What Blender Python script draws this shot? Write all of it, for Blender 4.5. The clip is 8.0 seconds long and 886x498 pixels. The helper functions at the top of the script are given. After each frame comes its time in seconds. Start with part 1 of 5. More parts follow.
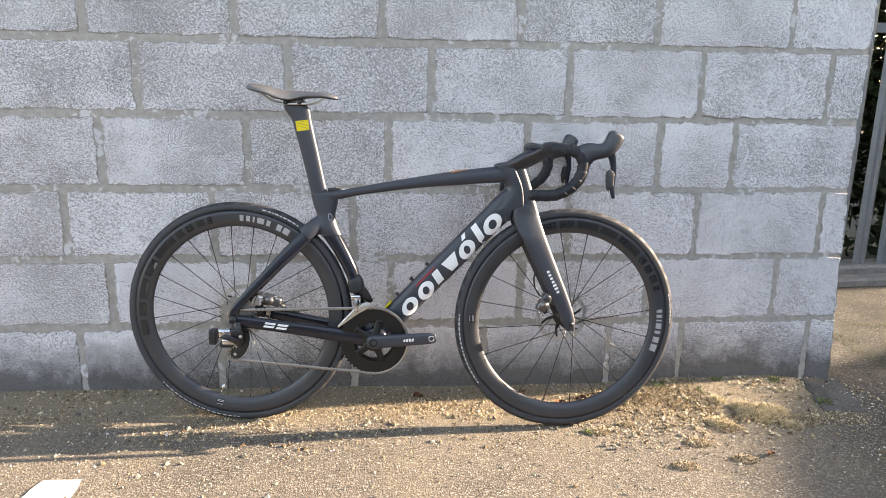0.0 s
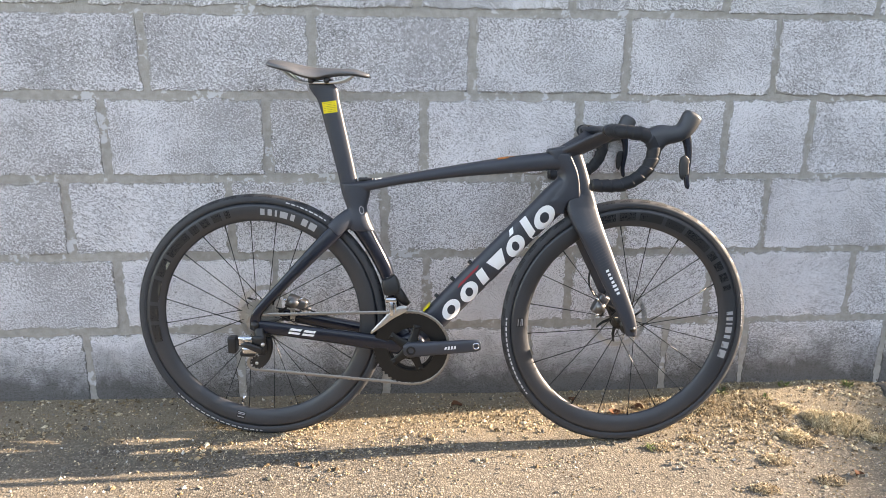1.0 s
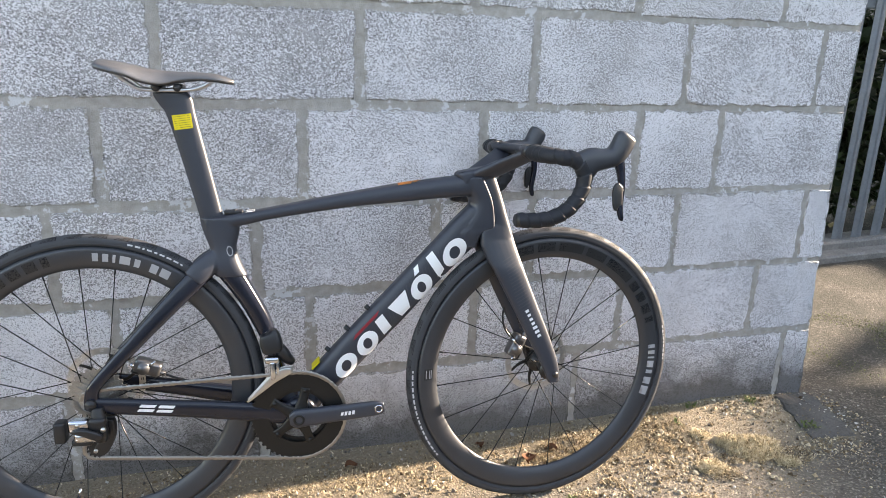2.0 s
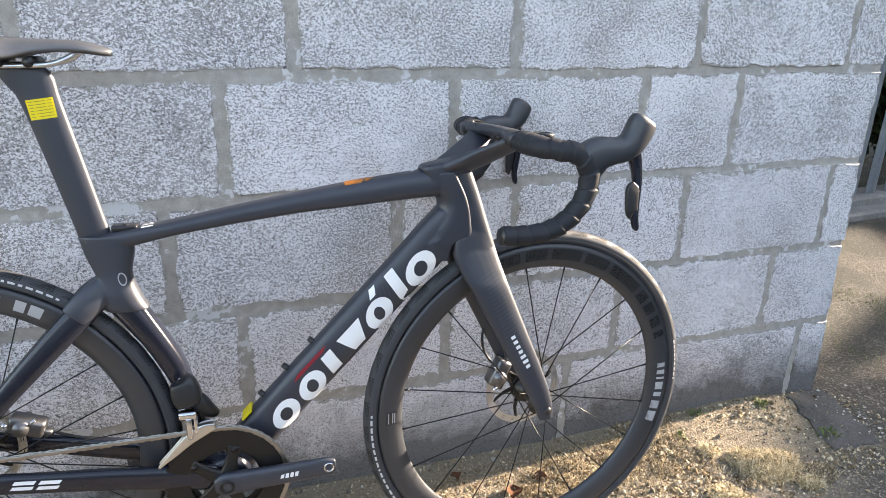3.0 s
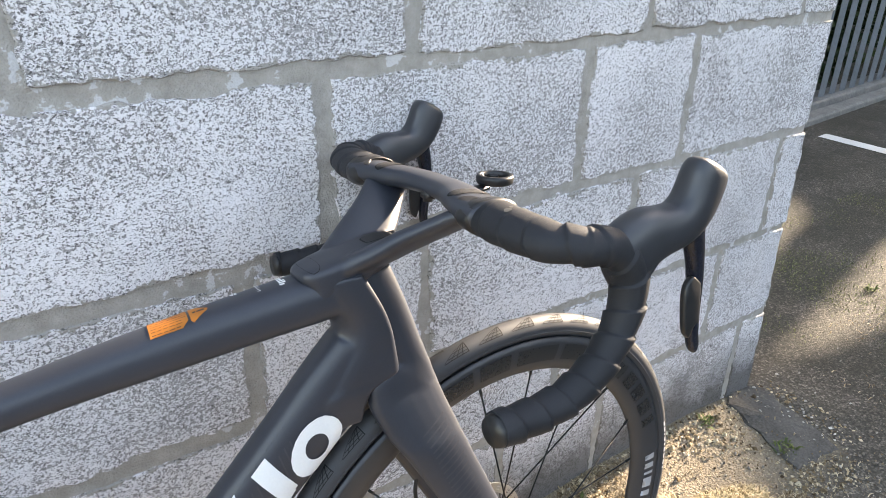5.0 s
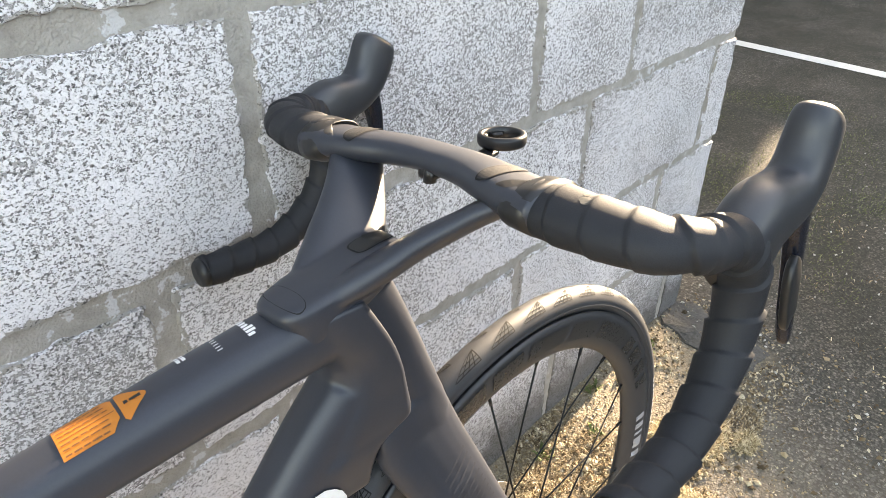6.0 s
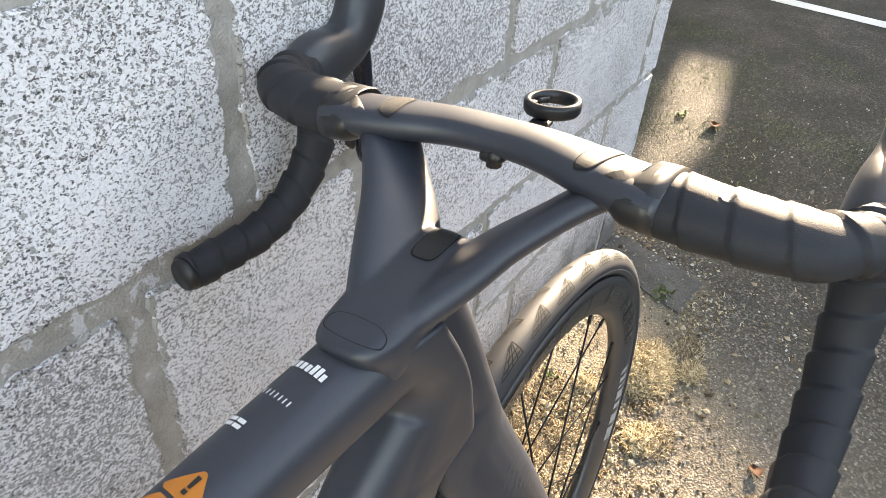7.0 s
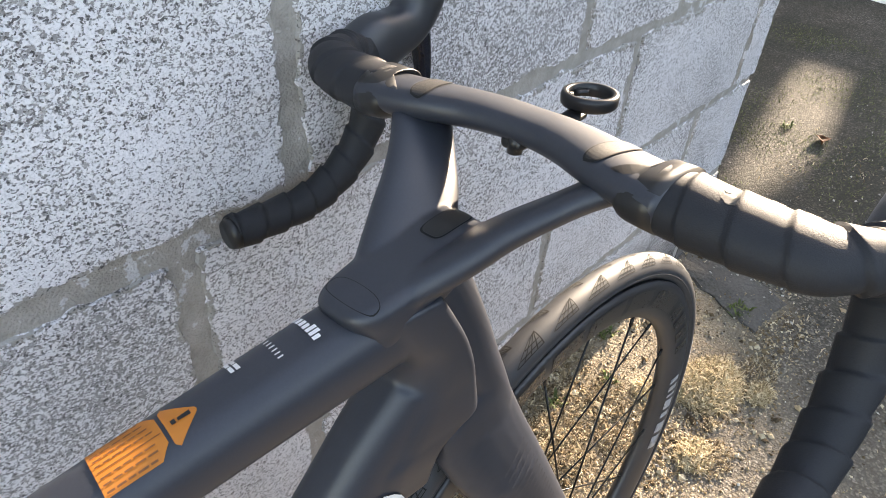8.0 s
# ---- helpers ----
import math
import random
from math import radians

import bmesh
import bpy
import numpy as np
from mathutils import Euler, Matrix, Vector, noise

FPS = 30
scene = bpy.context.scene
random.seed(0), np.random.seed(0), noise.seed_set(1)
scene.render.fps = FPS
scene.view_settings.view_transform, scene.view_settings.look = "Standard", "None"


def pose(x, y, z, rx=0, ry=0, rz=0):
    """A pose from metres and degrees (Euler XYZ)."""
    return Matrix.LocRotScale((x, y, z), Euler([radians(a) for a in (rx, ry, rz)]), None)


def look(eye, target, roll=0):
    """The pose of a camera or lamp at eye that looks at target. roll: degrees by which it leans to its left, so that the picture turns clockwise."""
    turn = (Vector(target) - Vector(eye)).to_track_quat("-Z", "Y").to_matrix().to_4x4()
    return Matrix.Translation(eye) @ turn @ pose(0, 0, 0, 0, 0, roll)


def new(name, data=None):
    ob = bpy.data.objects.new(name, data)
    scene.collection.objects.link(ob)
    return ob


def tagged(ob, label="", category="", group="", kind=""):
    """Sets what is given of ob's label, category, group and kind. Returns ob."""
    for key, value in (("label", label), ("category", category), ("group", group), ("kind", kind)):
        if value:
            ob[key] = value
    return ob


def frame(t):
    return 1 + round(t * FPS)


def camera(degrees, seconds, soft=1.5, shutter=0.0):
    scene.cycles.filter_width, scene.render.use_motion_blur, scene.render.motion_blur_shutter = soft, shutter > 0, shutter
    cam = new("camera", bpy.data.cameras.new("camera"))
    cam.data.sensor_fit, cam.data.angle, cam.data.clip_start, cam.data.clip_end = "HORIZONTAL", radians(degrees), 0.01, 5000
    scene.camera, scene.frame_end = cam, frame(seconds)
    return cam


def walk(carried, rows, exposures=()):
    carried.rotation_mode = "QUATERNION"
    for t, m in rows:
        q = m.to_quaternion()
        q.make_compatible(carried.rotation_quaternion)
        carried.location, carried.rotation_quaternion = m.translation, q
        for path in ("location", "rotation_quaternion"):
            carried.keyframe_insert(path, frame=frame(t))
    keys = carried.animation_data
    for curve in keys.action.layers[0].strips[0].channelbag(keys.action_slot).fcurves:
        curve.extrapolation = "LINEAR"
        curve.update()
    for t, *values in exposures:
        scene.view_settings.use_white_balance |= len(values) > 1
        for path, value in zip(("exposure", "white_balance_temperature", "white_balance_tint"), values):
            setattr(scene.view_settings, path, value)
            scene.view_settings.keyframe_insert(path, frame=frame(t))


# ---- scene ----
cam = camera(65.4, 8.0, soft=0.5)
PATH = [
    (0, (-0.458, -2.23, 1.014), (-0.291, -0.292, 0.55), 0.9),
    (0.5, (-0.441, -2.119, 1.021), (-0.348, -0.196, 0.478), -0.7),
    (1, (-0.531, -1.996, 1.001), (-0.394, -0.069, 0.483), 0.4),
    (1.5, (-0.585, -1.797, 1.04), (-0.164, 0.082, 0.499), 1.6),
    (1.7, (-0.596, -1.747, 1.047), (-0.109, 0.115, 0.503), 1.9),
    (2.8, (-0.488, -1.371, 1.069), (0.117, 0.409, 0.386), 1.5),
    (3, (-0.47, -1.316, 1.072), (0.144, 0.45, 0.362), 1.6),
    (3.5, (-0.451, -1.143, 1.079), (0.348, 0.528, 0.325), 2.1),
    (4, (-0.448, -0.99, 1.078), (0.469, 0.592, 0.268), 2.0),
    (4.5, (-0.411, -0.881, 1.078), (0.587, 0.634, 0.235), 2.5),
    (4.7, (-0.38, -0.823, 1.081), (0.634, 0.675, 0.228), 1.6),
    (5.8, (-0.3, -0.589, 1.054), (0.836, 0.702, 0.034), 0.7),
    (6, (-0.31, -0.532, 1.049), (0.929, 0.613, -0.025), 1.3),
    (6.5, (-0.326, -0.425, 1.04), (0.997, 0.488, -0.15), 1.9),
    (7, (-0.312, -0.39, 1.038), (1.033, 0.432, -0.193), 4.8),
    (7.5, (-0.305, -0.408, 1.043), (0.955, 0.5, -0.217), 5.1),
    (8, (-0.293, -0.435, 1.042), (0.875, 0.583, -0.223), 4.3),
]
EXPOSURE = [(0.0, 2.60, 9000, 19), (1.5, 2.60, 8600, 18), (3.0, 2.68, 8300, 17), (4.5, 2.72, 8350, 17), (6.0, 3.02, 9900, 16), (7.0, 2.93, 9650, 16), (8.0, 2.64, 8800, 17)]
walk(cam, [(t, look(eye, target, roll)) for t, eye, target, roll in PATH], EXPOSURE)

# ---- light: low winter sun from beyond the wall's end, clear sky ----
SUN_AZ, SUN_EL = 4.9, 17.0
world = bpy.data.worlds.new("sky")
scene.world = world
world.use_nodes = True
wn = world.node_tree.nodes
sky = wn.new("ShaderNodeTexSky")
sky.sky_type = "NISHITA"
sky.sun_disc = False
sky.sun_elevation = radians(SUN_EL)
sky.sun_rotation = radians(90 - SUN_AZ)
wn["Background"].inputs["Strength"].default_value = 0.15
world.node_tree.links.new(sky.outputs[0], wn["Background"].inputs["Color"])
sun_data = bpy.data.lights.new("sun", "SUN")
sun_data.energy = 4.5
sun_data.angle = radians(0.5)
sun_data.color = (1.0, 0.965, 0.905)
sun = new("sun", sun_data)
sun_from = Vector((math.cos(radians(SUN_EL)) * math.cos(radians(SUN_AZ)), math.cos(radians(SUN_EL)) * math.sin(radians(SUN_AZ)), math.sin(radians(SUN_EL))))
sun.matrix_world = look(sun_from * 20, (0, 0, 0))


# ---- small helpers ----
def mesh_of(name, bm, material, smooth=True):
    me = bpy.data.meshes.new(name)
    bmesh.ops.recalc_face_normals(bm, faces=bm.faces[:])
    bm.to_mesh(me)
    bm.free()
    if smooth:
        for p in me.polygons:
            p.use_smooth = True
    me.materials.append(material)
    return me


def part(name, bm, material, parent, label="", smooth=True):
    ob = new(name, mesh_of(name, bm, material, smooth))
    ob.parent = parent
    if label:
        tagged(ob, label)
    return ob


def thing(name, m, label, category, group="", kind=""):
    ob = new(name)
    ob.empty_display_size = 0.1
    ob.matrix_basis = m
    return tagged(ob, label, category, group, kind)


def box(bm, x0, x1, y0, y1, z0, z1, bevel=0.0, segs=1):
    made = bmesh.ops.create_cube(bm, size=1, matrix=Matrix.Translation(((x0 + x1) / 2, (y0 + y1) / 2, (z0 + z1) / 2)) @ Matrix.Diagonal((x1 - x0, y1 - y0, z1 - z0, 1)))
    if bevel:
        edges = list({e for v in made["verts"] for e in v.link_edges})
        bmesh.ops.bevel(bm, geom=edges, offset=bevel, segments=segs, affect="EDGES", profile=0.6)


def skin(bm, rings, caps=True):
    """Join rings of points (all of one length) into a tube."""
    rows = [[bm.verts.new(p) for p in ring] for ring in rings]
    n = len(rows[0])
    for a, b in zip(rows, rows[1:]):
        for i in range(n):
            bm.faces.new((a[i], a[(i + 1) % n], b[(i + 1) % n], b[i]))
    if caps:
        bm.faces.new(rows[0][::-1])
        bm.faces.new(rows[-1])


def super_ring(c, u, v, a, b, n=2.0, count=24):
    """A superellipse round c in the plane of u and v."""
    pts = []
    for i in range(count):
        t = 2 * math.pi * i / count
        ct, st = math.cos(t), math.sin(t)
        pts.append(c + u * (a * math.copysign(abs(ct) ** (2 / n), ct)) + v * (b * math.copysign(abs(st) ** (2 / n), st)))
    return pts


def smooth_rows(rows, steps):
    """Catmull-Rom between rows of numbers."""
    out = []
    r = [rows[0]] + list(rows) + [rows[-1]]
    for i in range(1, len(r) - 2):
        for s in range(steps):
            t = s / steps
            out.append([0.5 * (2 * b + (c - a) * t + (2 * a - 5 * b + 4 * c - d) * t * t + (3 * b - a - 3 * c + d) * t ** 3)
                        for a, b, c, d in zip(r[i - 1], r[i], r[i + 1], r[i + 2])])
    out.append(list(rows[-1]))
    return out


def tube(bm, rows, n=2.0, count=20, steps=4, side=Vector((0, 1, 0)), caps=True):
    """A tube along x, y, z with half depth h (across the path) and half width w (along side): rows of (x, y, z, h, w)."""
    rows = smooth_rows(rows, steps) if steps > 1 else rows
    pts = [Vector(r[:3]) for r in rows]
    rings = []
    for i, r in enumerate(rows):
        d = (pts[min(i + 1, len(pts) - 1)] - pts[max(i - 1, 0)]).normalized()
        s = (side - d * side.dot(d)).normalized()
        rings.append(super_ring(pts[i], s, d.cross(s), r[4], r[3], n, count))
    skin(bm, rings, caps)


def blade(bm, rows, n=2.5, count=28, steps=5):
    """A tube whose broad side turns along its way: rows of (x, y, z, half thickness, half width, side x, y, z)."""
    rows = smooth_rows(rows, steps)
    pts = [Vector(r[:3]) for r in rows]
    rings = []
    for i, r in enumerate(rows):
        d = (pts[min(i + 1, len(pts) - 1)] - pts[max(i - 1, 0)]).normalized()
        side = Vector(r[5:8])
        s = (side - d * side.dot(d)).normalized()
        rings.append(super_ring(pts[i], s, d.cross(s), r[4], r[3], n, count))
    skin(bm, rings)


def slab(bm, rows, n=3.0, count=24, steps=3):
    """A fin of horizontal cuts: rows of (z, x_rear, x_front, half width, y)."""
    rows = smooth_rows(rows, steps) if steps > 1 else rows
    skin(bm, [super_ring(Vector(((r[1] + r[2]) / 2, r[4], r[0])), Vector((1, 0, 0)), Vector((0, 1, 0)), (r[2] - r[1]) / 2, r[3], n, count) for r in rows])


def lathe(bm, profile, centre=(0, 0, 0), count=72, closed=True):
    """Turn a profile of (radius, y) round the y axis through centre."""
    c = Vector(centre)
    rows = []
    for i in range(count):
        t = 2 * math.pi * i / count
        rows.append([bm.verts.new(c + Vector((r * math.cos(t), y, r * math.sin(t)))) for r, y in profile])
    m = len(profile)
    for i in range(count):
        a, b = rows[i], rows[(i + 1) % count]
        for j in range(m if closed else m - 1):
            k = (j + 1) % m
            bm.faces.new((a[j], a[k], b[k], b[j]))


def rod(bm, p, q, r, count=8, r2=None):
    p, q = Vector(p), Vector(q)
    d = (q - p).normalized()
    s = d.orthogonal().normalized()
    t = d.cross(s)
    skin(bm, [super_ring(p, s, t, r, r, 2, count), super_ring(q, s, t, r if r2 is None else r2, r if r2 is None else r2, 2, count)])


def wire(bm, points, r, count=8, steps=6):
    rows = smooth_rows([(*p, r, r) for p in points], steps)
    pts = [Vector(w[:3]) for w in rows]
    s = None
    rings = []
    for i, p in enumerate(pts):
        d = (pts[min(i + 1, len(pts) - 1)] - pts[max(i - 1, 0)]).normalized()
        s = d.orthogonal().normalized() if s is None else (s - d * s.dot(d)).normalized()
        rings.append(super_ring(p, s, d.cross(s), r, r, 2, count))
    skin(bm, rings)


def fused(bm, voxel, rounds):
    """Melt overlapping closed forms into one smooth skin."""
    me = bpy.data.meshes.new("melt")
    bmesh.ops.recalc_face_normals(bm, faces=bm.faces[:])
    bm.to_mesh(me)
    bm.free()
    ob = new("melt", me)
    m = ob.modifiers.new("melt", "REMESH")
    m.mode = "VOXEL"
    m.voxel_size = voxel
    s = ob.modifiers.new("round", "SMOOTH")
    s.factor, s.iterations = 0.5, rounds
    got = bpy.data.meshes.new_from_object(ob.evaluated_get(bpy.context.evaluated_depsgraph_get()))
    out = bmesh.new()
    out.from_mesh(got)
    bpy.data.objects.remove(ob)
    bpy.data.meshes.remove(got)
    bpy.data.meshes.remove(me)
    return out


# ---- materials ----
def material(name, base=(0.5, 0.5, 0.5), rough=0.5, metal=0.0):
    m = bpy.data.materials.new(name)
    m.use_nodes = True
    nt = m.node_tree
    b = nt.nodes["Principled BSDF"]
    b.inputs["Base Color"].default_value = (*base, 1)
    b.inputs["Roughness"].default_value = rough
    b.inputs["Metallic"].default_value = metal
    return m, nt, b


def place(nt):
    return nt.nodes.new("ShaderNodeNewGeometry").outputs["Position"]


def noise_of(nt, where, scale, detail=4.0, rough=0.6, distortion=0.0):
    n = nt.nodes.new("ShaderNodeTexNoise")
    n.inputs["Scale"].default_value = scale
    n.inputs["Detail"].default_value = detail
    n.inputs["Roughness"].default_value = rough
    n.inputs["Distortion"].default_value = distortion
    nt.links.new(where, n.inputs["Vector"])
    return n.outputs["Fac"]


def ramp(nt, fac, stops):
    r = nt.nodes.new("ShaderNodeValToRGB")
    els = r.color_ramp.elements
    while len(els) < len(stops):
        els.new(0.5)
    for e, (p, c) in zip(els, stops):
        e.position = p
        e.color = (*c, 1) if not isinstance(c, (int, float)) else (c, c, c, 1)
    nt.links.new(fac, r.inputs["Fac"])
    return r.outputs["Color"]


def mixed(nt, fac, a, b, blend="MIX"):
    m = nt.nodes.new("ShaderNodeMix")
    m.data_type = "RGBA"
    m.blend_type = blend
    for sock, v in ((m.inputs[0], fac), (m.inputs[6], a), (m.inputs[7], b)):
        if isinstance(v, (int, float)):
            sock.default_value = v
        elif isinstance(v, tuple):
            sock.default_value = (*v, 1)
        else:
            nt.links.new(v, sock)
    return m.outputs[2]


def maths(nt, op, a, b=0.0, c=0.0):
    m = nt.nodes.new("ShaderNodeMath")
    m.operation = op
    for sock, v in zip(m.inputs, (a, b, c)):
        if isinstance(v, (int, float)):
            sock.default_value = v
        else:
            nt.links.new(v, sock)
    return m.outputs[0]


def bump(nt, bsdf, height, strength, distance):
    b = nt.nodes.new("ShaderNodeBump")
    b.inputs["Strength"].default_value = strength
    b.inputs["Distance"].default_value = distance
    nt.links.new(height, b.inputs["Height"])
    nt.links.new(b.outputs[0], bsdf.inputs["Normal"])


def plain(name, base, rough, metal=0.0, grain=0.15, scale=400.0, relief=0.0, gloss=0.5):
    """A plain finish with fine mottling of colour and gloss."""
    m, nt, b = material(name, base, rough, metal)
    where = nt.nodes.new("ShaderNodeTexCoord").outputs["Object"]
    f = noise_of(nt, where, scale, 3.0)
    g = noise_of(nt, where, 9.0, 3.0)
    k = maths(nt, "ADD", maths(nt, "MULTIPLY", f, 0.5), maths(nt, "MULTIPLY", g, 0.5))
    lo, hi = tuple(c * (1 - grain) for c in base), tuple(min(1, c * (1 + grain)) for c in base)
    nt.links.new(ramp(nt, k, ((0.3, lo), (0.7, hi))), b.inputs["Base Color"])
    nt.links.new(maths(nt, "MULTIPLY_ADD", k, 0.25, rough - 0.12), b.inputs["Roughness"])
    if relief:
        bump(nt, b, f, 0.5, relief)
    b.inputs["Specular IOR Level"].default_value = gloss
    return m


def block_material():
    """Open-textured concrete block under thin white paint, worn off the proud grains."""
    m, nt, b = material("painted_concrete_block", rough=0.85)
    p = place(nt)
    rnd = nt.nodes.new("ShaderNodeObjectInfo").outputs["Random"]
    sep = nt.nodes.new("ShaderNodeSeparateXYZ")
    nt.links.new(p, sep.inputs[0])
    flat = nt.nodes.new("ShaderNodeMapping")
    flat.inputs["Scale"].default_value = (1.0, 1.0, 1.18)
    nt.links.new(p, flat.inputs["Vector"])
    q = flat.outputs[0]
    rim = nt.nodes.new("ShaderNodeAttribute")
    rim.attribute_name = "rim"
    broad = noise_of(nt, p, 3.6, 4.0, 0.6)
    mid = noise_of(nt, p, 19.0, 4.0, 0.6)
    island = noise_of(nt, q, 190.0, 3.0, 0.62, 0.3)
    small = noise_of(nt, q, 430.0, 2.0, 0.6, 0.2)
    grit = noise_of(nt, p, 800.0, 2.0, 0.6)
    # paint cover: grains of two sizes against how worn the place is
    grain = maths(nt, "ADD", maths(nt, "MULTIPLY", island, 0.60), maths(nt, "MULTIPLY", small, 0.40))
    worn = maths(nt, "ADD", maths(nt, "MULTIPLY_ADD", broad, 0.26, -0.13), maths(nt, "MULTIPLY_ADD", mid, 0.12, -0.06))
    worn = maths(nt, "ADD", worn, maths(nt, "MULTIPLY_ADD", rnd, 0.03, -0.015))
    worn = maths(nt, "ADD", worn, maths(nt, "MULTIPLY_ADD", noise_of(nt, p, 55.0, 3.0, 0.6), 0.12, -0.06))
    high = maths(nt, "MULTIPLY_ADD", sep.outputs[0], -0.25, sep.outputs[2])
    worn = maths(nt, "ADD", worn, ramp(nt, maths(nt, "MULTIPLY", high, 0.5), ((0.38, 0.0), (0.66, 0.05))))
    cover = maths(nt, "SUBTRACT", maths(nt, "ADD", grain, 0.026), worn)
    # the paint has come away in scallops along the joints, with mortar smeared over the edge
    scallop = maths(nt, "ADD", maths(nt, "MULTIPLY", noise_of(nt, p, 34.0, 4.0, 0.65), 1.5), maths(nt, "MULTIPLY", island, 0.5))
    edge = ramp(nt, maths(nt, "SUBTRACT", maths(nt, "ADD", rim.outputs["Fac"], scallop), 0.5), ((0.50, 1.0), (0.58, 0.0)))
    paint = maths(nt, "MULTIPLY", ramp(nt, cover, ((0.462, 0.0), (0.515, 1.0))), maths(nt, "SUBTRACT", 1.0, edge))
    bare = ramp(nt, maths(nt, "ADD", maths(nt, "MULTIPLY", small, 0.6), maths(nt, "MULTIPLY", mid, 0.4)), ((0.34, (0.265, 0.253, 0.256)), (0.5, (0.415, 0.399, 0.403)), (0.66, (0.55, 0.531, 0.537))))
    bare = mixed(nt, maths(nt, "MULTIPLY", edge, 0.8), bare, (0.40, 0.374, 0.340))
    white = ramp(nt, maths(nt, "ADD", maths(nt, "MULTIPLY", small, 0.6), maths(nt, "MULTIPLY", grit, 0.4)), ((0.34, (0.68, 0.664, 0.690)), (0.54, (0.90, 0.882, 0.908))))
    col = mixed(nt, paint, bare, white)
    # open pores between the grains, in swarms, and fine pinholes all over
    pore = maths(nt, "ADD", noise_of(nt, q, 215.0, 2.0, 0.55, 0.3), maths(nt, "MULTIPLY_ADD", noise_of(nt, p, 9.0, 3.0), 0.26, -0.13))
    pit = ramp(nt, pore, ((0.645, 0.0), (0.675, 1.0)))
    hole = maths(nt, "ADD", noise_of(nt, q, 390.0, 1.0, 0.5, 0.2), maths(nt, "MULTIPLY_ADD", noise_of(nt, p, 13.0, 3.0), 0.20, -0.10))
    hole = ramp(nt, hole, ((0.615, 0.0), (0.675, 0.85)))
    pit = maths(nt, "MAXIMUM", pit, hole)
    col = mixed(nt, maths(nt, "MULTIPLY", pit, 0.88), col, (0.060, 0.055, 0.056))
    # splashed dirt near the ground
    splash = maths(nt, "ADD", sep.outputs[2], maths(nt, "MULTIPLY", noise_of(nt, p, 9.0, 5.0, 0.7), 0.26))
    dirt = ramp(nt, maths(nt, "ADD", splash, maths(nt, "MULTIPLY", small, 0.06)), ((0.20, 0.85), (0.35, 0.0)))
    col = mixed(nt, dirt, col, (0.062, 0.056, 0.048))
    nt.links.new(col, b.inputs["Base Color"])
    h = maths(nt, "ADD", maths(nt, "MULTIPLY", paint, 0.5), maths(nt, "MULTIPLY", grit, 0.3))
    h = maths(nt, "SUBTRACT", h, maths(nt, "MULTIPLY", pit, 1.2))
    bump(nt, b, h, 0.85, 0.0022)
    return m


def mortar_material():
    m, nt, b = material("mortar", rough=0.9)
    p = place(nt)
    broad = noise_of(nt, p, 7.0, 3.0)
    mid = noise_of(nt, p, 45.0, 4.0, 0.65)
    grit = noise_of(nt, p, 350.0, 2.0)
    col = mixed(nt, ramp(nt, mid, ((0.3, 0.0), (0.7, 1.0))), (0.350, 0.322, 0.290), (0.505, 0.475, 0.440))
    flakes = ramp(nt, maths(nt, "ADD", broad, maths(nt, "MULTIPLY", mid, 0.6)), ((0.905, 0.0), (0.92, 1.0)))
    col = mixed(nt, flakes, col, (0.66, 0.66, 0.67))
    nt.links.new(mixed(nt, maths(nt, "MULTIPLY", grit, 0.22), col, (0.2, 0.18, 0.15)), b.inputs["Base Color"])
    bump(nt, b, maths(nt, "ADD", grit, mid), 0.7, 0.004)
    return m


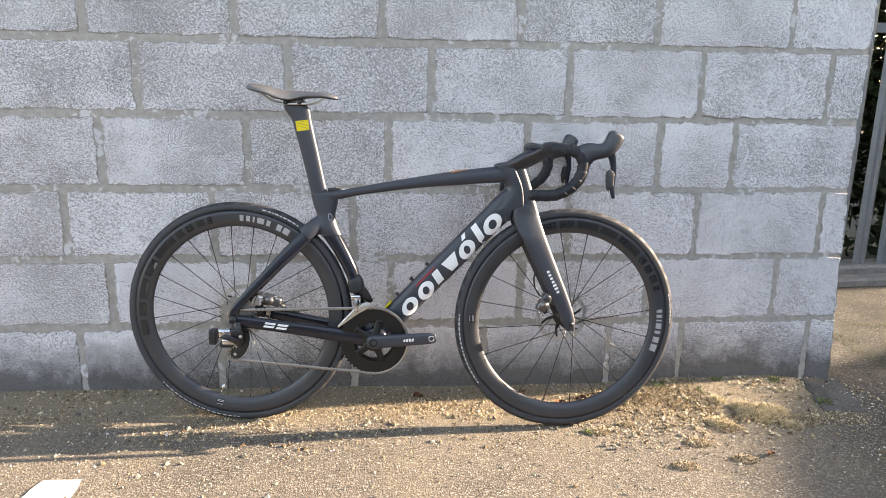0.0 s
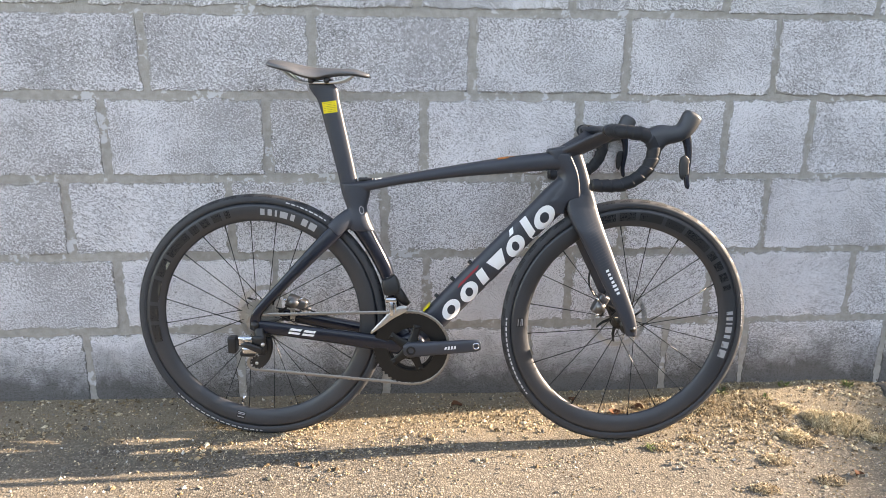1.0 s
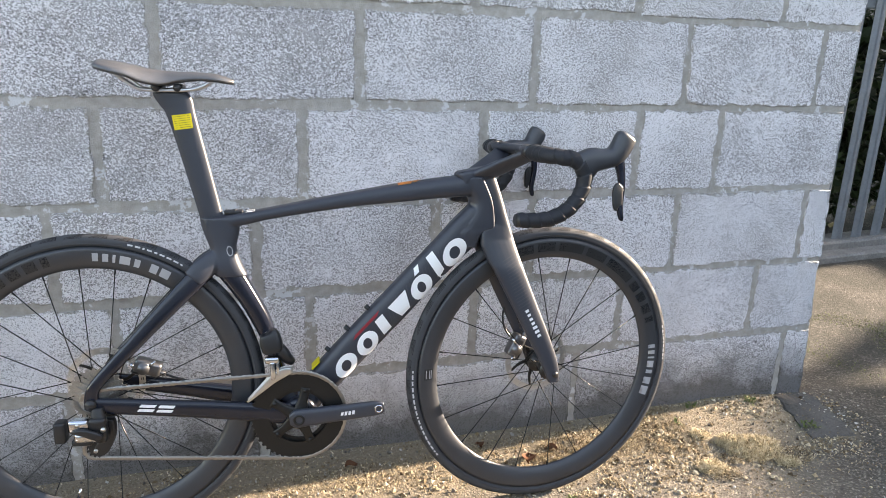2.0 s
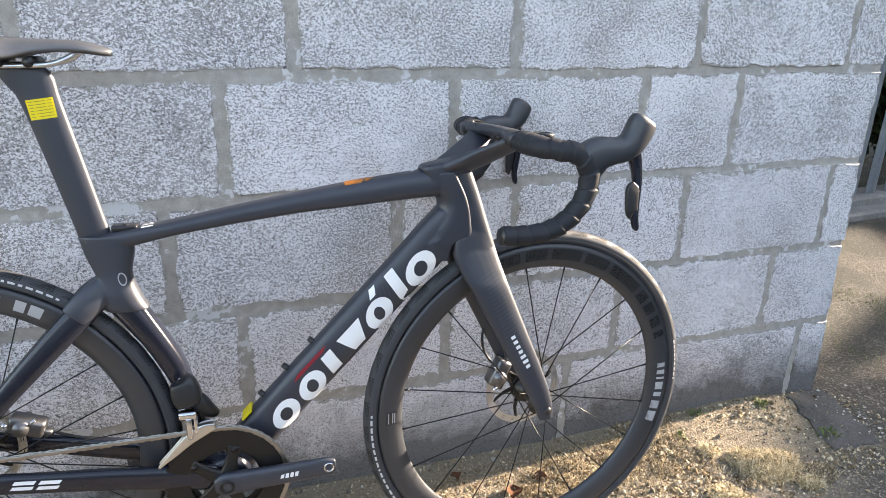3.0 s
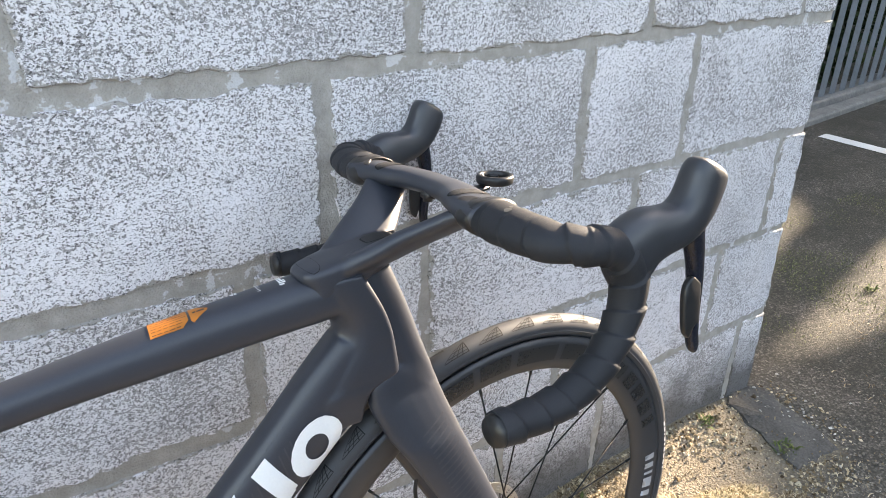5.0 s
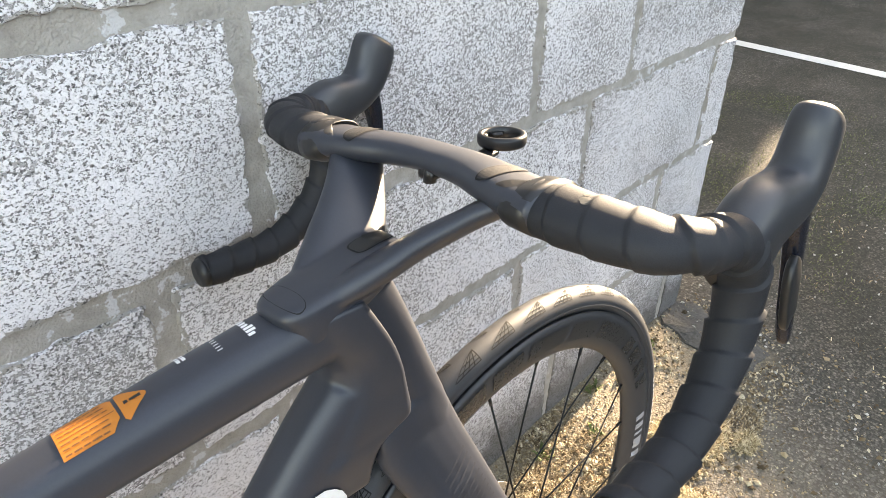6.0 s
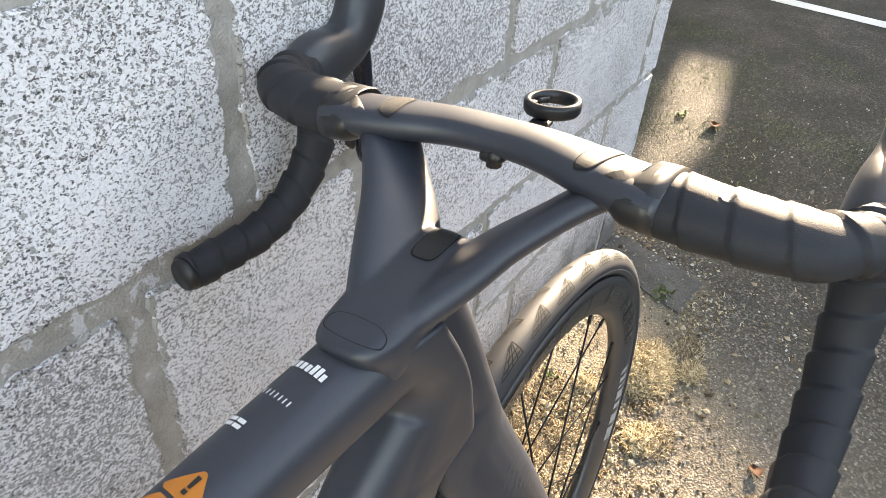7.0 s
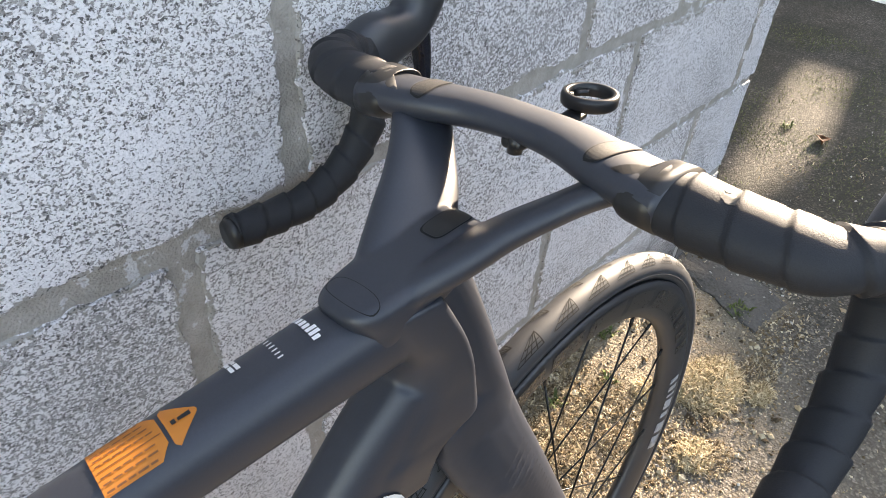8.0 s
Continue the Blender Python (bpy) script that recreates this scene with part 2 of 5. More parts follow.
def asphalt_material():
    """Worn asphalt with pale chippings, its shaded side painted darker."""
    m, nt, b = material("asphalt", rough=0.85)
    b.inputs["Specular IOR Level"].default_value = 0.12
    p = place(nt)
    stone = nt.nodes.new("ShaderNodeTexVoronoi")
    stone.inputs["Scale"].default_value = 175.0
    jog = nt.nodes.new("ShaderNodeTexNoise")
    jog.inputs["Scale"].default_value = 130.0
    nt.links.new(p, jog.inputs["Vector"])
    warp = nt.nodes.new("ShaderNodeVectorMath")
    warp.operation = "MULTIPLY_ADD"
    nt.links.new(jog.outputs["Color"], warp.inputs[0])
    warp.inputs[1].default_value = (0.009, 0.009, 0.009)
    nt.links.new(p, warp.inputs[2])
    nt.links.new(warp.outputs[0], stone.inputs["Vector"])
    broad = noise_of(nt, p, 1.6, 4.0, 0.6)
    fine = noise_of(nt, p, 260.0, 3.0)
    hsv = nt.nodes.new("ShaderNodeSeparateColor")
    nt.links.new(stone.outputs["Color"], hsv.inputs[0])
    chips = ramp(nt, hsv.outputs[0], ((0.0, (0.075, 0.070, 0.064)), (0.5, (0.145, 0.134, 0.120)), (0.85, (0.26, 0.236, 0.20)), (1.0, (0.42, 0.375, 0.32))))
    edge = ramp(nt, stone.outputs["Distance"], ((0.35, 0.0), (0.75, 1.0)))
    col = mixed(nt, edge, chips, (0.05, 0.046, 0.042))
    dust = ramp(nt, broad, ((0.38, 0.15), (0.65, 0.6)))
    sep = nt.nodes.new("ShaderNodeSeparateXYZ")
    nt.links.new(p, sep.inputs[0])
    # Past the wall's end shade is painted in: less dust, darker ground.
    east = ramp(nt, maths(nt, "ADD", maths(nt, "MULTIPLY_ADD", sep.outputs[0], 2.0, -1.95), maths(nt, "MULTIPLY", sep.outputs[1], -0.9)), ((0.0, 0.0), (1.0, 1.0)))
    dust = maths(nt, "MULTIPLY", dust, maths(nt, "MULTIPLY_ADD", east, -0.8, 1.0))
    col = mixed(nt, dust, col, (0.235, 0.198, 0.150))
    near = maths(nt, "ADD", sep.outputs[1], maths(nt, "MULTIPLY", noise_of(nt, p, 5.0, 6.0, 0.7), 0.42))
    past = maths(nt, "LESS_THAN", maths(nt, "ADD", sep.outputs[0], maths(nt, "MULTIPLY", noise_of(nt, p, 7.0, 5.0, 0.7), 0.3)), 1.27)
    soil = maths(nt, "MULTIPLY", ramp(nt, maths(nt, "ADD", near, 0.5), ((0.42, 0.0), (0.53, 1.0))), past)
    crumbs = ramp(nt, noise_of(nt, p, 190.0, 4.0, 0.7), ((0.3, (0.150, 0.120, 0.085)), (0.5, (0.245, 0.203, 0.148)), (0.72, (0.365, 0.312, 0.235))))
    col = mixed(nt, maths(nt, "MULTIPLY", soil, 0.85), col, crumbs)
    # Patchy algae tint, darkened to carry the painted shade.
    shade_algae = maths(nt, "MULTIPLY", east, ramp(nt, noise_of(nt, p, 3.5, 6.0, 0.7), ((0.36, 0.35), (0.58, 0.75))))
    col = mixed(nt, shade_algae, col, (0.042, 0.042, 0.034))
    nt.links.new(col, b.inputs["Base Color"])
    h = maths(nt, "SUBTRACT", maths(nt, "MULTIPLY", fine, 0.5), stone.outputs["Distance"])
    bump(nt, b, h, 0.55, 0.005)
    return m


def debris_material(name, stops, rough=0.9):
    m, nt, b = material(name, rough=rough)
    r = nt.nodes.new("ShaderNodeNewGeometry").outputs["Random Per Island"]
    nt.links.new(ramp(nt, r, stops), b.inputs["Base Color"])
    b.inputs["Specular IOR Level"].default_value = 0.15
    return m


BLOCK = block_material()
MORTAR = mortar_material()
ASPHALT = asphalt_material()
CARBON = plain("matt_black_carbon", (0.0250, 0.0290, 0.0400), 0.42, grain=0.2, scale=700, gloss=0.65)
GLOSS = plain("gloss_black_carbon", (0.012, 0.014, 0.022), 0.16, grain=0.2)
WEAVE = plain("grey_pinstripe", (0.050, 0.052, 0.060), 0.45, grain=0.2, scale=900)
RIMBLACK = plain("satin_carbon_rim", (0.0270, 0.0290, 0.0340), 0.42, grain=0.2, gloss=0.7)
RIMMARK = plain("gloss_rim_marking", (0.021, 0.021, 0.022), 0.28)
RUBBER = plain("tyre_rubber", (0.0400, 0.0420, 0.0470), 0.60, grain=0.2, scale=900, relief=0.00015, gloss=0.45)
GROOVE = plain("tread_groove", (0.006, 0.006, 0.006), 0.9)
TAPE = plain("black_bar_tape", (0.0205, 0.0220, 0.0262), 0.58, grain=0.3, scale=1200, relief=0.0004, gloss=0.3)
HOODRUB = plain("black_hood_rubber", (0.0200, 0.0225, 0.0285), 0.40, grain=0.2, scale=900, relief=0.0002, gloss=0.8)
GRAINY = plain("grained_plastic", (0.016, 0.016, 0.017), 0.55, grain=0.5, scale=1500, relief=0.0005, gloss=0.4)
PLASTIC = plain("black_plastic", (0.015, 0.015, 0.016), 0.38)
STEEL = plain("brushed_steel", (0.62, 0.61, 0.59), 0.30, 1.0, grain=0.1)
CHAINSTEEL = plain("grey_chain_steel", (0.34, 0.32, 0.295), 0.34, 1.0, grain=0.2)
POLISHED = plain("polished_alloy", (0.62, 0.63, 0.65), 0.12, 1.0, grain=0.05)
SPOKE = plain("black_spoke", (0.02, 0.02, 0.02), 0.3, 0.6)
RINGBLACK = plain("anodised_black", (0.02, 0.019, 0.018), 0.36, 0.5)
WHITE = plain("white_decal", (0.80, 0.80, 0.80), 0.45, grain=0.04)
GREY = plain("grey_decal", (0.36, 0.36, 0.37), 0.5, grain=0.05)
YELLOW = plain("yellow_label", (0.80, 0.62, 0.01), 0.5, grain=0.05)
SCUFF = plain("pale_scuff", (0.075, 0.072, 0.066), 0.45, grain=0.5, scale=700)
ORANGE = plain("orange_label", (0.52, 0.17, 0.025), 0.5, grain=0.05)
REDMARK = plain("dark_red_decal", (0.25, 0.012, 0.02), 0.3)
SADDLE = plain("black_saddle_cover", (0.060, 0.062, 0.068), 0.32, grain=0.3, scale=500, relief=0.0003, gloss=1.0)
COGSTEEL = plain("dark_cog_steel", (0.42, 0.41, 0.39), 0.34, 1.0, grain=0.3)
GALV = plain("galvanised_steel", (0.20, 0.22, 0.24), 0.6, 0.5, grain=0.2, scale=60)
CONCRETE = plain("weathered_concrete", (0.19, 0.185, 0.175), 0.9, grain=0.4, scale=90, relief=0.004)
ROADPAINT = plain("white_road_paint", (0.72, 0.71, 0.67), 0.7, grain=0.15, scale=120, relief=0.001)
MOSS = debris_material("dry_moss", ((0.0, (0.07, 0.05, 0.032)), (0.35, (0.20, 0.145, 0.085)), (0.7, (0.42, 0.33, 0.21)), (1.0, (0.68, 0.59, 0.43))))
STRAW = debris_material("bleached_straw", ((0.0, (0.16, 0.115, 0.06)), (0.4, (0.42, 0.335, 0.20)), (1.0, (0.68, 0.58, 0.40))))
GREEN = debris_material("green_weed", ((0.0, (0.05, 0.07, 0.025)), (1.0, (0.15, 0.18, 0.06))), 0.6)
OLIVE = debris_material("olive_moss", ((0.0, (0.05, 0.056, 0.030)), (0.6, (0.115, 0.130, 0.062)), (1.0, (0.23, 0.25, 0.13))))
HEDGE = debris_material("hedge_leaf", ((0.0, (0.012, 0.02, 0.008)), (0.7, (0.03, 0.048, 0.018)), (1.0, (0.06, 0.08, 0.03))), 0.5)
STONE = debris_material("small_stone", ((0.0, (0.10, 0.09, 0.08)), (0.6, (0.24, 0.22, 0.19)), (1.0, (0.6, 0.58, 0.54))))
LEAF = debris_material("dead_leaf", ((0.0, (0.10, 0.045, 0.025)), (1.0, (0.19, 0.085, 0.045))), 0.7)
CALIPER = plain("grey_caliper_metal", (0.17, 0.17, 0.175), 0.38, 0.9, grain=0.2)
RENDER = plain("pale_blue_grey_render", (0.47, 0.53, 0.62), 0.9, grain=0.15, scale=30, relief=0.002)
OLDSLAB = plain("dark_old_concrete", (0.105, 0.099, 0.090), 0.95, grain=0.55, scale=190, relief=0.003, gloss=0.15)

# ---- ground ----
def ground_height(x, y):
    near = max(0.0, 1 - abs(x) / 4)
    tilt = -0.0145 - 0.0075 * (max(-1.6, min(1.2, x)) + 0.4)
    rise = 0.004 + 0.020 * max(0.0, min(1.0, (x - 0.28) / 0.35)) * max(0.0, min(1.0, (1.15 - x) / 0.2))
    bank = rise * math.exp(-((y / 0.14) ** 2)) if x < 1.2 else 0.0
    wavy = 0.006 * noise.noise(Vector((x * 2.3, y * 2.3, 0.3))) * near
    if x > 0.05 and y > -0.5 and x < 1.4:
        bank += 0.010 * max(0.0, noise.noise(Vector((x * 8, y * 10, 5.1)))) * min(1.0, (y + 0.5) / 0.2) * min(1.0, (x - 0.05) / 0.2)
    return tilt + bank + wavy if y < 0.3 or x > 1.1 else tilt


def spread(lo, hi, fine_lo, fine_hi, fine, coarse):
    out = [lo]
    while out[-1] < hi:
        v = out[-1]
        gap = 0 if fine_lo <= v <= fine_hi else min(abs(v - fine_lo), abs(v - fine_hi))
        out.append(min(hi, v + max(fine, gap * coarse)))
        if v < fine_lo < out[-1]:
            out[-1] = fine_lo
    return out


def build_ground():
    bm = bmesh.new()
    xs = spread(-900, 900, -2.4, 3.2, 0.05, 0.45)
    ys = spread(-900, 900, -1.6, 1.0, 0.05, 0.45)
    grid = [[bm.verts.new((x, y, ground_height(x, y))) for x in xs] for y in ys]
    for a, b in zip(grid, grid[1:]):
        for i in range(len(xs) - 1):
            bm.faces.new((a[i], a[i + 1], b[i + 1], b[i]))
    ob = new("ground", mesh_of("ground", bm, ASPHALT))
    tagged(ob, "worn grey asphalt yard with pale chippings and dust, shade painted beyond the wall", "ground", kind="structure")


build_ground()

# ---- the block wall ----
WALL_END, WALL_START, WALL_BACK = 1.134, -4.4, 0.215
ENDS = (1.162, 1.146, 1.134, 1.126, 1.129, 1.133, 1.130, 1.134, 1.131, 1.134)
BEDS = [-0.05, 0.220, 0.450, 0.680, 0.912, 1.138, 1.367, 1.597, 1.827, 2.057, 2.287]
JOINTS = [
    (-1.46, -1.01, -0.565, -0.12, 0.325, 0.585, 1.056),
    (-1.345, -0.89, -0.44, 0.0, 0.444, 0.908),
    (-1.465, -1.008, -0.563, -0.115, 0.154, 0.598, 1.043),
    (-1.337, -0.89, -0.447, 0.005, 0.449, 0.704),
    (-1.21, -0.755, -0.309, 0.133, 0.571, 1.007),
    (-1.352, -0.912, -0.465, -0.031, 0.411, 0.856),
]


def build_wall():
    bm = bmesh.new()
    box(bm, WALL_START, WALL_END - 0.012, 0.0035, WALL_BACK - 0.005, -0.2, BEDS[-1] + 0.01)
    for c in range(1, len(BEDS) - 1):
        box(bm, WALL_END - 0.03, (ENDS[c - 1] + ENDS[c]) / 2 - 0.003, 0.0045, WALL_BACK - 0.006, BEDS[c] - 0.014, BEDS[c] + 0.014)
    wall = new("wall_north", mesh_of("wall_north", bm, MORTAR, False))
    tagged(wall, "concrete block wall with worn white paint and grey mortar joints", "wall", kind="structure")
    rng = random.Random(4)

    def ragged(x0, x1, z0, z1):
        """The outline of a block's face, with a chipped edge."""
        pts = []
        for (ax, az), (bx_, bz_) in (((x0, z0), (x1, z0)), ((x1, z0), (x1, z1)), ((x1, z1), (x0, z1)), ((x0, z1), (x0, z0))):
            n = max(3, int((abs(bx_ - ax) + abs(bz_ - az)) / 0.006))
            for k in range(n):
                t = k / n
                x, z = ax + (bx_ - ax) * t, az + (bz_ - az) * t
                s = 0.0065 * noise.noise(Vector((x * 16, z * 16, 2.0))) + 0.0040 * noise.noise(Vector((x * 57, z * 57, 9.0))) + 0.0025 * noise.noise(Vector((x * 131, z * 131, 4.0)))
                nx, nz = (0, 1 if az == z0 else -1) if az == bz_ else (-1 if ax == x1 else 1, 0)
                pts.append((x + nx * s, z + nz * s))
        return pts

    for c in range(len(BEDS) - 1):
        cuts = list(JOINTS[c] if c < len(JOINTS) else JOINTS[4 + c % 2])
        while cuts[0] > WALL_START + 0.5:
            cuts.insert(0, cuts[0] - 0.45)
        cuts = [WALL_START] + cuts + [ENDS[c]]
        for i in range(len(cuts) - 1):
            wide = 0.0115 if cuts[i] < 0.1 else 0.008
            z0, z1 = BEDS[c] + wide, BEDS[c + 1] - wide
            x0 = cuts[i] + (wide if i else 0)
            x1 = cuts[i + 1] - (wide if i < len(cuts) - 2 else 0)
            cx, cz = (x0 + x1) / 2, (z0 + z1) / 2
            face = ragged(x0, x1, z0, z1)
            if i == len(cuts) - 2:
                low, top = (ENDS[max(c - 1, 0)] + ENDS[c]) / 2, (ENDS[c] + ENDS[min(c + 1, len(ENDS) - 1)]) / 2
                face = [(x + ((low + (top - low) * (z - BEDS[c]) / (BEDS[c + 1] - BEDS[c])) - ENDS[c]) * (x - x0) / (x1 - x0), z) for x, z in face]
            bm = bmesh.new()
            brow = [(cx + (x - cx) * 0.992, cz + (z - cz) * 0.985) for x, z in face]
            inner = [(cx + (x - cx) * (1 - 0.05 / (x1 - x0)), cz + (z - cz) * (1 - 0.05 / (z1 - z0))) for x, z in face]
            rings = [[Vector((x - cx, y, z - cz)) for x, z in shape] for y, shape in ((0.0, inner), (0.0, brow), (0.003, face), (WALL_BACK, face))]
            skin(bm, rings)
            rim = bm.verts.layers.float.new("rim")
            bm.verts.index_update()
            for v in bm.verts:
                v[rim] = 1.0 if v.index < len(face) else 0.0
            ob = new("block", mesh_of("block", bm, BLOCK, False))
            ob.location = (cx, rng.uniform(-0.002, 0.002), cz)
            ob.rotation_euler = (rng.uniform(-0.004, 0.004), 0, rng.uniform(-0.003, 0.003))
            ob.parent = wall


build_wall()


# ---- palisade fence beyond the wall's end ----
def build_fence():
    a, b = Vector((0.6, 1.21, 0)), Vector((9.5, 2.05, 0))
    d = (b - a).normalized()
    n = Vector((-d.y, d.x, 0))
    turn = math.degrees(math.atan2(d.y, d.x))
    length = (b - a).length
    fence = thing("palisade_fence", pose(a.x, a.y, -0.02, 0, 0, turn), "grey galvanised steel palisade fence on a concrete kerb", "fence")
    for z in (1.36,):
        bm = bmesh.new()
        box(bm, 0, length, 0.016, 0.056, z - 0.025, z + 0.025, 0.003)
        part("rail", bm, GALV, fence, smooth=False)
    bm = bmesh.new()
    w = 0.041
    prof = [(-w, 0.012), (-w * 0.45, 0.0), (-w * 0.2, 0.008), (w * 0.2, 0.008), (w * 0.45, 0.0), (w, 0.012)]
    prof += [(x, y + 0.003) for x, y in prof[::-1]]
    skin(bm, [[Vector((x, y, z)) for x, y in prof] for z in (0.07, 1.72)] + [[Vector((x * 0.25, y, 1.80)) for x, y in prof]])
    me = mesh_of("pale", bm, GALV, False)
    for i in range(int(length / 0.157)):
        ob = new("pale", me)
        ob.parent = fence
        ob.location = (0.07 + i * 0.157, -0.004, 0.0)
        ob.rotation_euler = (0, random.Random(i).uniform(-0.006, 0.006), 0)
    bm = bmesh.new()
    me = None
    box(bm, 0.5, 9.6, -0.05, 0.12, -0.1, 0.075, 0.012)
    box(bm, 0.5, 9.6, -0.16, -0.052, -0.1, 0.035, 0.012)
    kerb = new("kerb", mesh_of("kerb", bm, CONCRETE, False))
    kerb.matrix_basis = pose(a.x, a.y, -0.02, 0, 0, turn)
    tagged(kerb, "low weathered concrete kerb under the fence", "kerb", kind="structure")


build_fence()


def leaf_cards(bm, rng, centre, size, count, leaf):
    for _ in range(count):
        while True:
            p = Vector((rng.uniform(-1, 1), rng.uniform(-1, 1), rng.uniform(-1, 1)))
            if p.length < 1:
                break
        c = Vector(centre) + Vector((p.x * size[0], p.y * size[1], p.z * size[2]))
        u = Vector((rng.gauss(0, 1), rng.gauss(0, 1), rng.gauss(0, 1))).normalized()
        v = u.orthogonal().normalized()
        s = leaf * rng.uniform(0.6, 1.3)
        k = u.cross(v) * s * 0.15
        q = [bm.verts.new(c - u * s), bm.verts.new(c + v * s * 0.5 + k), bm.verts.new(c + u * s), bm.verts.new(c - v * s * 0.5 + k)]
        bm.faces.new(q)


def build_hedge():
    rng = random.Random(11)
    bm = bmesh.new()
    x = 0.2
    while x < 10.5:
        for low, high in ((0.2, 1.3), (1.3, 2.4), (2.3, 3.5)):
            y = 1.22 + 0.0944 * (x - 0.6) + rng.uniform(0.45, 0.9)
            leaf_cards(bm, rng, (x, y, rng.uniform(low, high)), (0.35, 0.30, 0.45), 300, 0.055)
        x += 0.10
    hedge = new("hedge", mesh_of("hedge", bm, HEDGE, False))
    tagged(hedge, "dark green leafy hedge growing behind the fence", "hedge", kind="stuff")


build_hedge()


# ---- road paint ----
def paint_mark(name, corners, label):
    bm = bmesh.new()
    vs = [bm.verts.new((x, y, ground_height(x, y) + 0.004)) for x, y in corners]
    f = bm.faces.new(vs)
    bmesh.ops.triangulate(bm, faces=[f])
    bmesh.ops.subdivide_edges(bm, edges=bm.edges[:], cuts=5, use_grid_fill=True)
    for v in bm.verts:
        v.co.z = ground_height(v.co.x, v.co.y) + 0.004 + 0.001 * noise.noise(v.co * 30)
        v.co.x += 0.006 * noise.noise(v.co * 20)
        v.co.y += 0.006 * noise.noise(v.co * 20 + Vector((7, 0, 0)))
    ob = new(name, mesh_of(name, bm, ROADPAINT, False))
    tagged(ob, label, "road marking")


paint_mark("road_marking", [(-1.350, -0.540), (-1.250, -0.545), (-1.225, -0.76), (-1.385, -0.76)], "short worn white paint mark on the asphalt")
paint_mark("parking_line", [(3.62, 1.20), (3.72, 1.20), (3.69, -3.4), (3.58, -3.4)], "straight white painted parking bay line on the asphalt")

# ---- the bicycle: x forward, y to its left (the wall), z up, from the rear axle ----
from mathutils.bvhtree import BVHTree

YAW_B, LEAN_C = -0.0992, 0.0648
REAR_AXLE = Vector((-0.8963, -0.1887, 0.3276))
bx = Vector((1, YAW_B, 0.0)).normalized()
by = Vector((-YAW_B, 1, -LEAN_C)).normalized()
by = (by - bx * by.dot(bx)).normalized()
bz = bx.cross(by)
BIKE = Matrix(((bx.x, by.x, bz.x, REAR_AXLE.x), (bx.y, by.y, bz.y, REAR_AXLE.y), (bx.z, by.z, bz.z, REAR_AXLE.z), (0, 0, 0, 1)))
BIKE = BIKE @ Matrix.Rotation(radians(-0.082), 4, "Y") @ Matrix.Scale(1.0049, 4)
STEER, HEAD_ANGLE, WHEEL_ROLL, FRONT_Y = 7.0, 72.5, 1.5, 0.012
steer_at = Vector((0.787, 0, 0.442))
steer_axis = Vector((-math.cos(radians(HEAD_ANGLE)), 0, math.sin(radians(HEAD_ANGLE))))
TURNED = Matrix.Translation(steer_at + Vector((0, FRONT_Y, 0))) @ Matrix.Rotation(radians(STEER), 4, steer_axis) @ Matrix.Translation(-steer_at)
WHEEL_R, FRONT_X, BB = 0.338, 0.9838, Vector((0.4095, 0, -0.0645))

bicycle = thing("road_bicycle", BIKE, "matt black carbon road racing bicycle leaning against the block wall", "bicycle")


def front(ob):
    """Set a part of the steered front end."""
    ob.matrix_basis = TURNED @ ob.matrix_basis
    return ob


def tree_of(*obs):
    """The surface of parts, in the bicycle's axes, for laying decals on."""
    verts, faces = [], []
    for ob in obs:
        base = len(verts)
        verts += [v.co.copy() for v in ob.data.vertices]
        faces += [[base + i for i in p.vertices] for p in ob.data.polygons]
    return BVHTree.FromPolygons(verts, faces)


def decal(name, shapes, tree, material_, parent, axis="y", cuts=3, lift=0.0007, label=""):
    """Flat shapes, outlines of (x, z) or (x, y), laid on a surface from the right side or from above."""
    bm = bmesh.new()
    for shape in shapes:
        vs = [bm.verts.new((x, 0, z) if axis == "y" else (x, z, 0)) for x, z in shape]
        f = bm.faces.new(vs)
        bmesh.ops.triangulate(bm, faces=[f])
    bmesh.ops.subdivide_edges(bm, edges=bm.edges[:], cuts=cuts, use_grid_fill=True)
    last = None
    for v in bm.verts:
        if axis == "y":
            hit = tree.ray_cast(Vector((v.co.x, -0.3, v.co.z)), Vector((0, 1, 0)))
        else:
            hit = tree.ray_cast(Vector((v.co.x, v.co.y, 1.0)), Vector((0, 0, -1)))
        if hit[0] is None:
            guess = v.co if last is None else Vector((v.co.x, last.y, v.co.z)) if axis == "y" else Vector((v.co.x, v.co.y, last.z))
            near = tree.find_nearest(guess)
            co = near[0]
        else:
            co = hit[0]
        last = co
        v.co = co + (Vector((0, -lift, 0)) if axis == "y" else Vector((0, 0, lift)))
    return part(name, bm, material_, parent, label)


def turned_box(cx, cz, along, w, h, skew=0.0):
    """A parallelogram about a point, w long in the direction of along (degrees), h high."""
    c, s = math.cos(radians(along)), math.sin(radians(along))
    pts = [(-w / 2 - skew, -h / 2), (w / 2 - skew, -h / 2), (w / 2 + skew, h / 2), (-w / 2 + skew, h / 2)]
    return [(cx + x * c - z * s, cz + x * s + z * c) for x, z in pts]


def oval(cx, cz, along, w, h, skew=0.0, count=20, a0=0.0, a1=360.0):
    c, s = math.cos(radians(along)), math.sin(radians(along))
    out = []
    n = count if a1 - a0 >= 360 else count + 1
    for i in range(n):
        t = radians(a0 + (a1 - a0) * i / count)
        z = h / 2 * math.sin(t)
        x = w / 2 * math.cos(t) + skew * z / (h / 2)
        out.append((cx + x * c - z * s, cz + x * s + z * c))
    return out


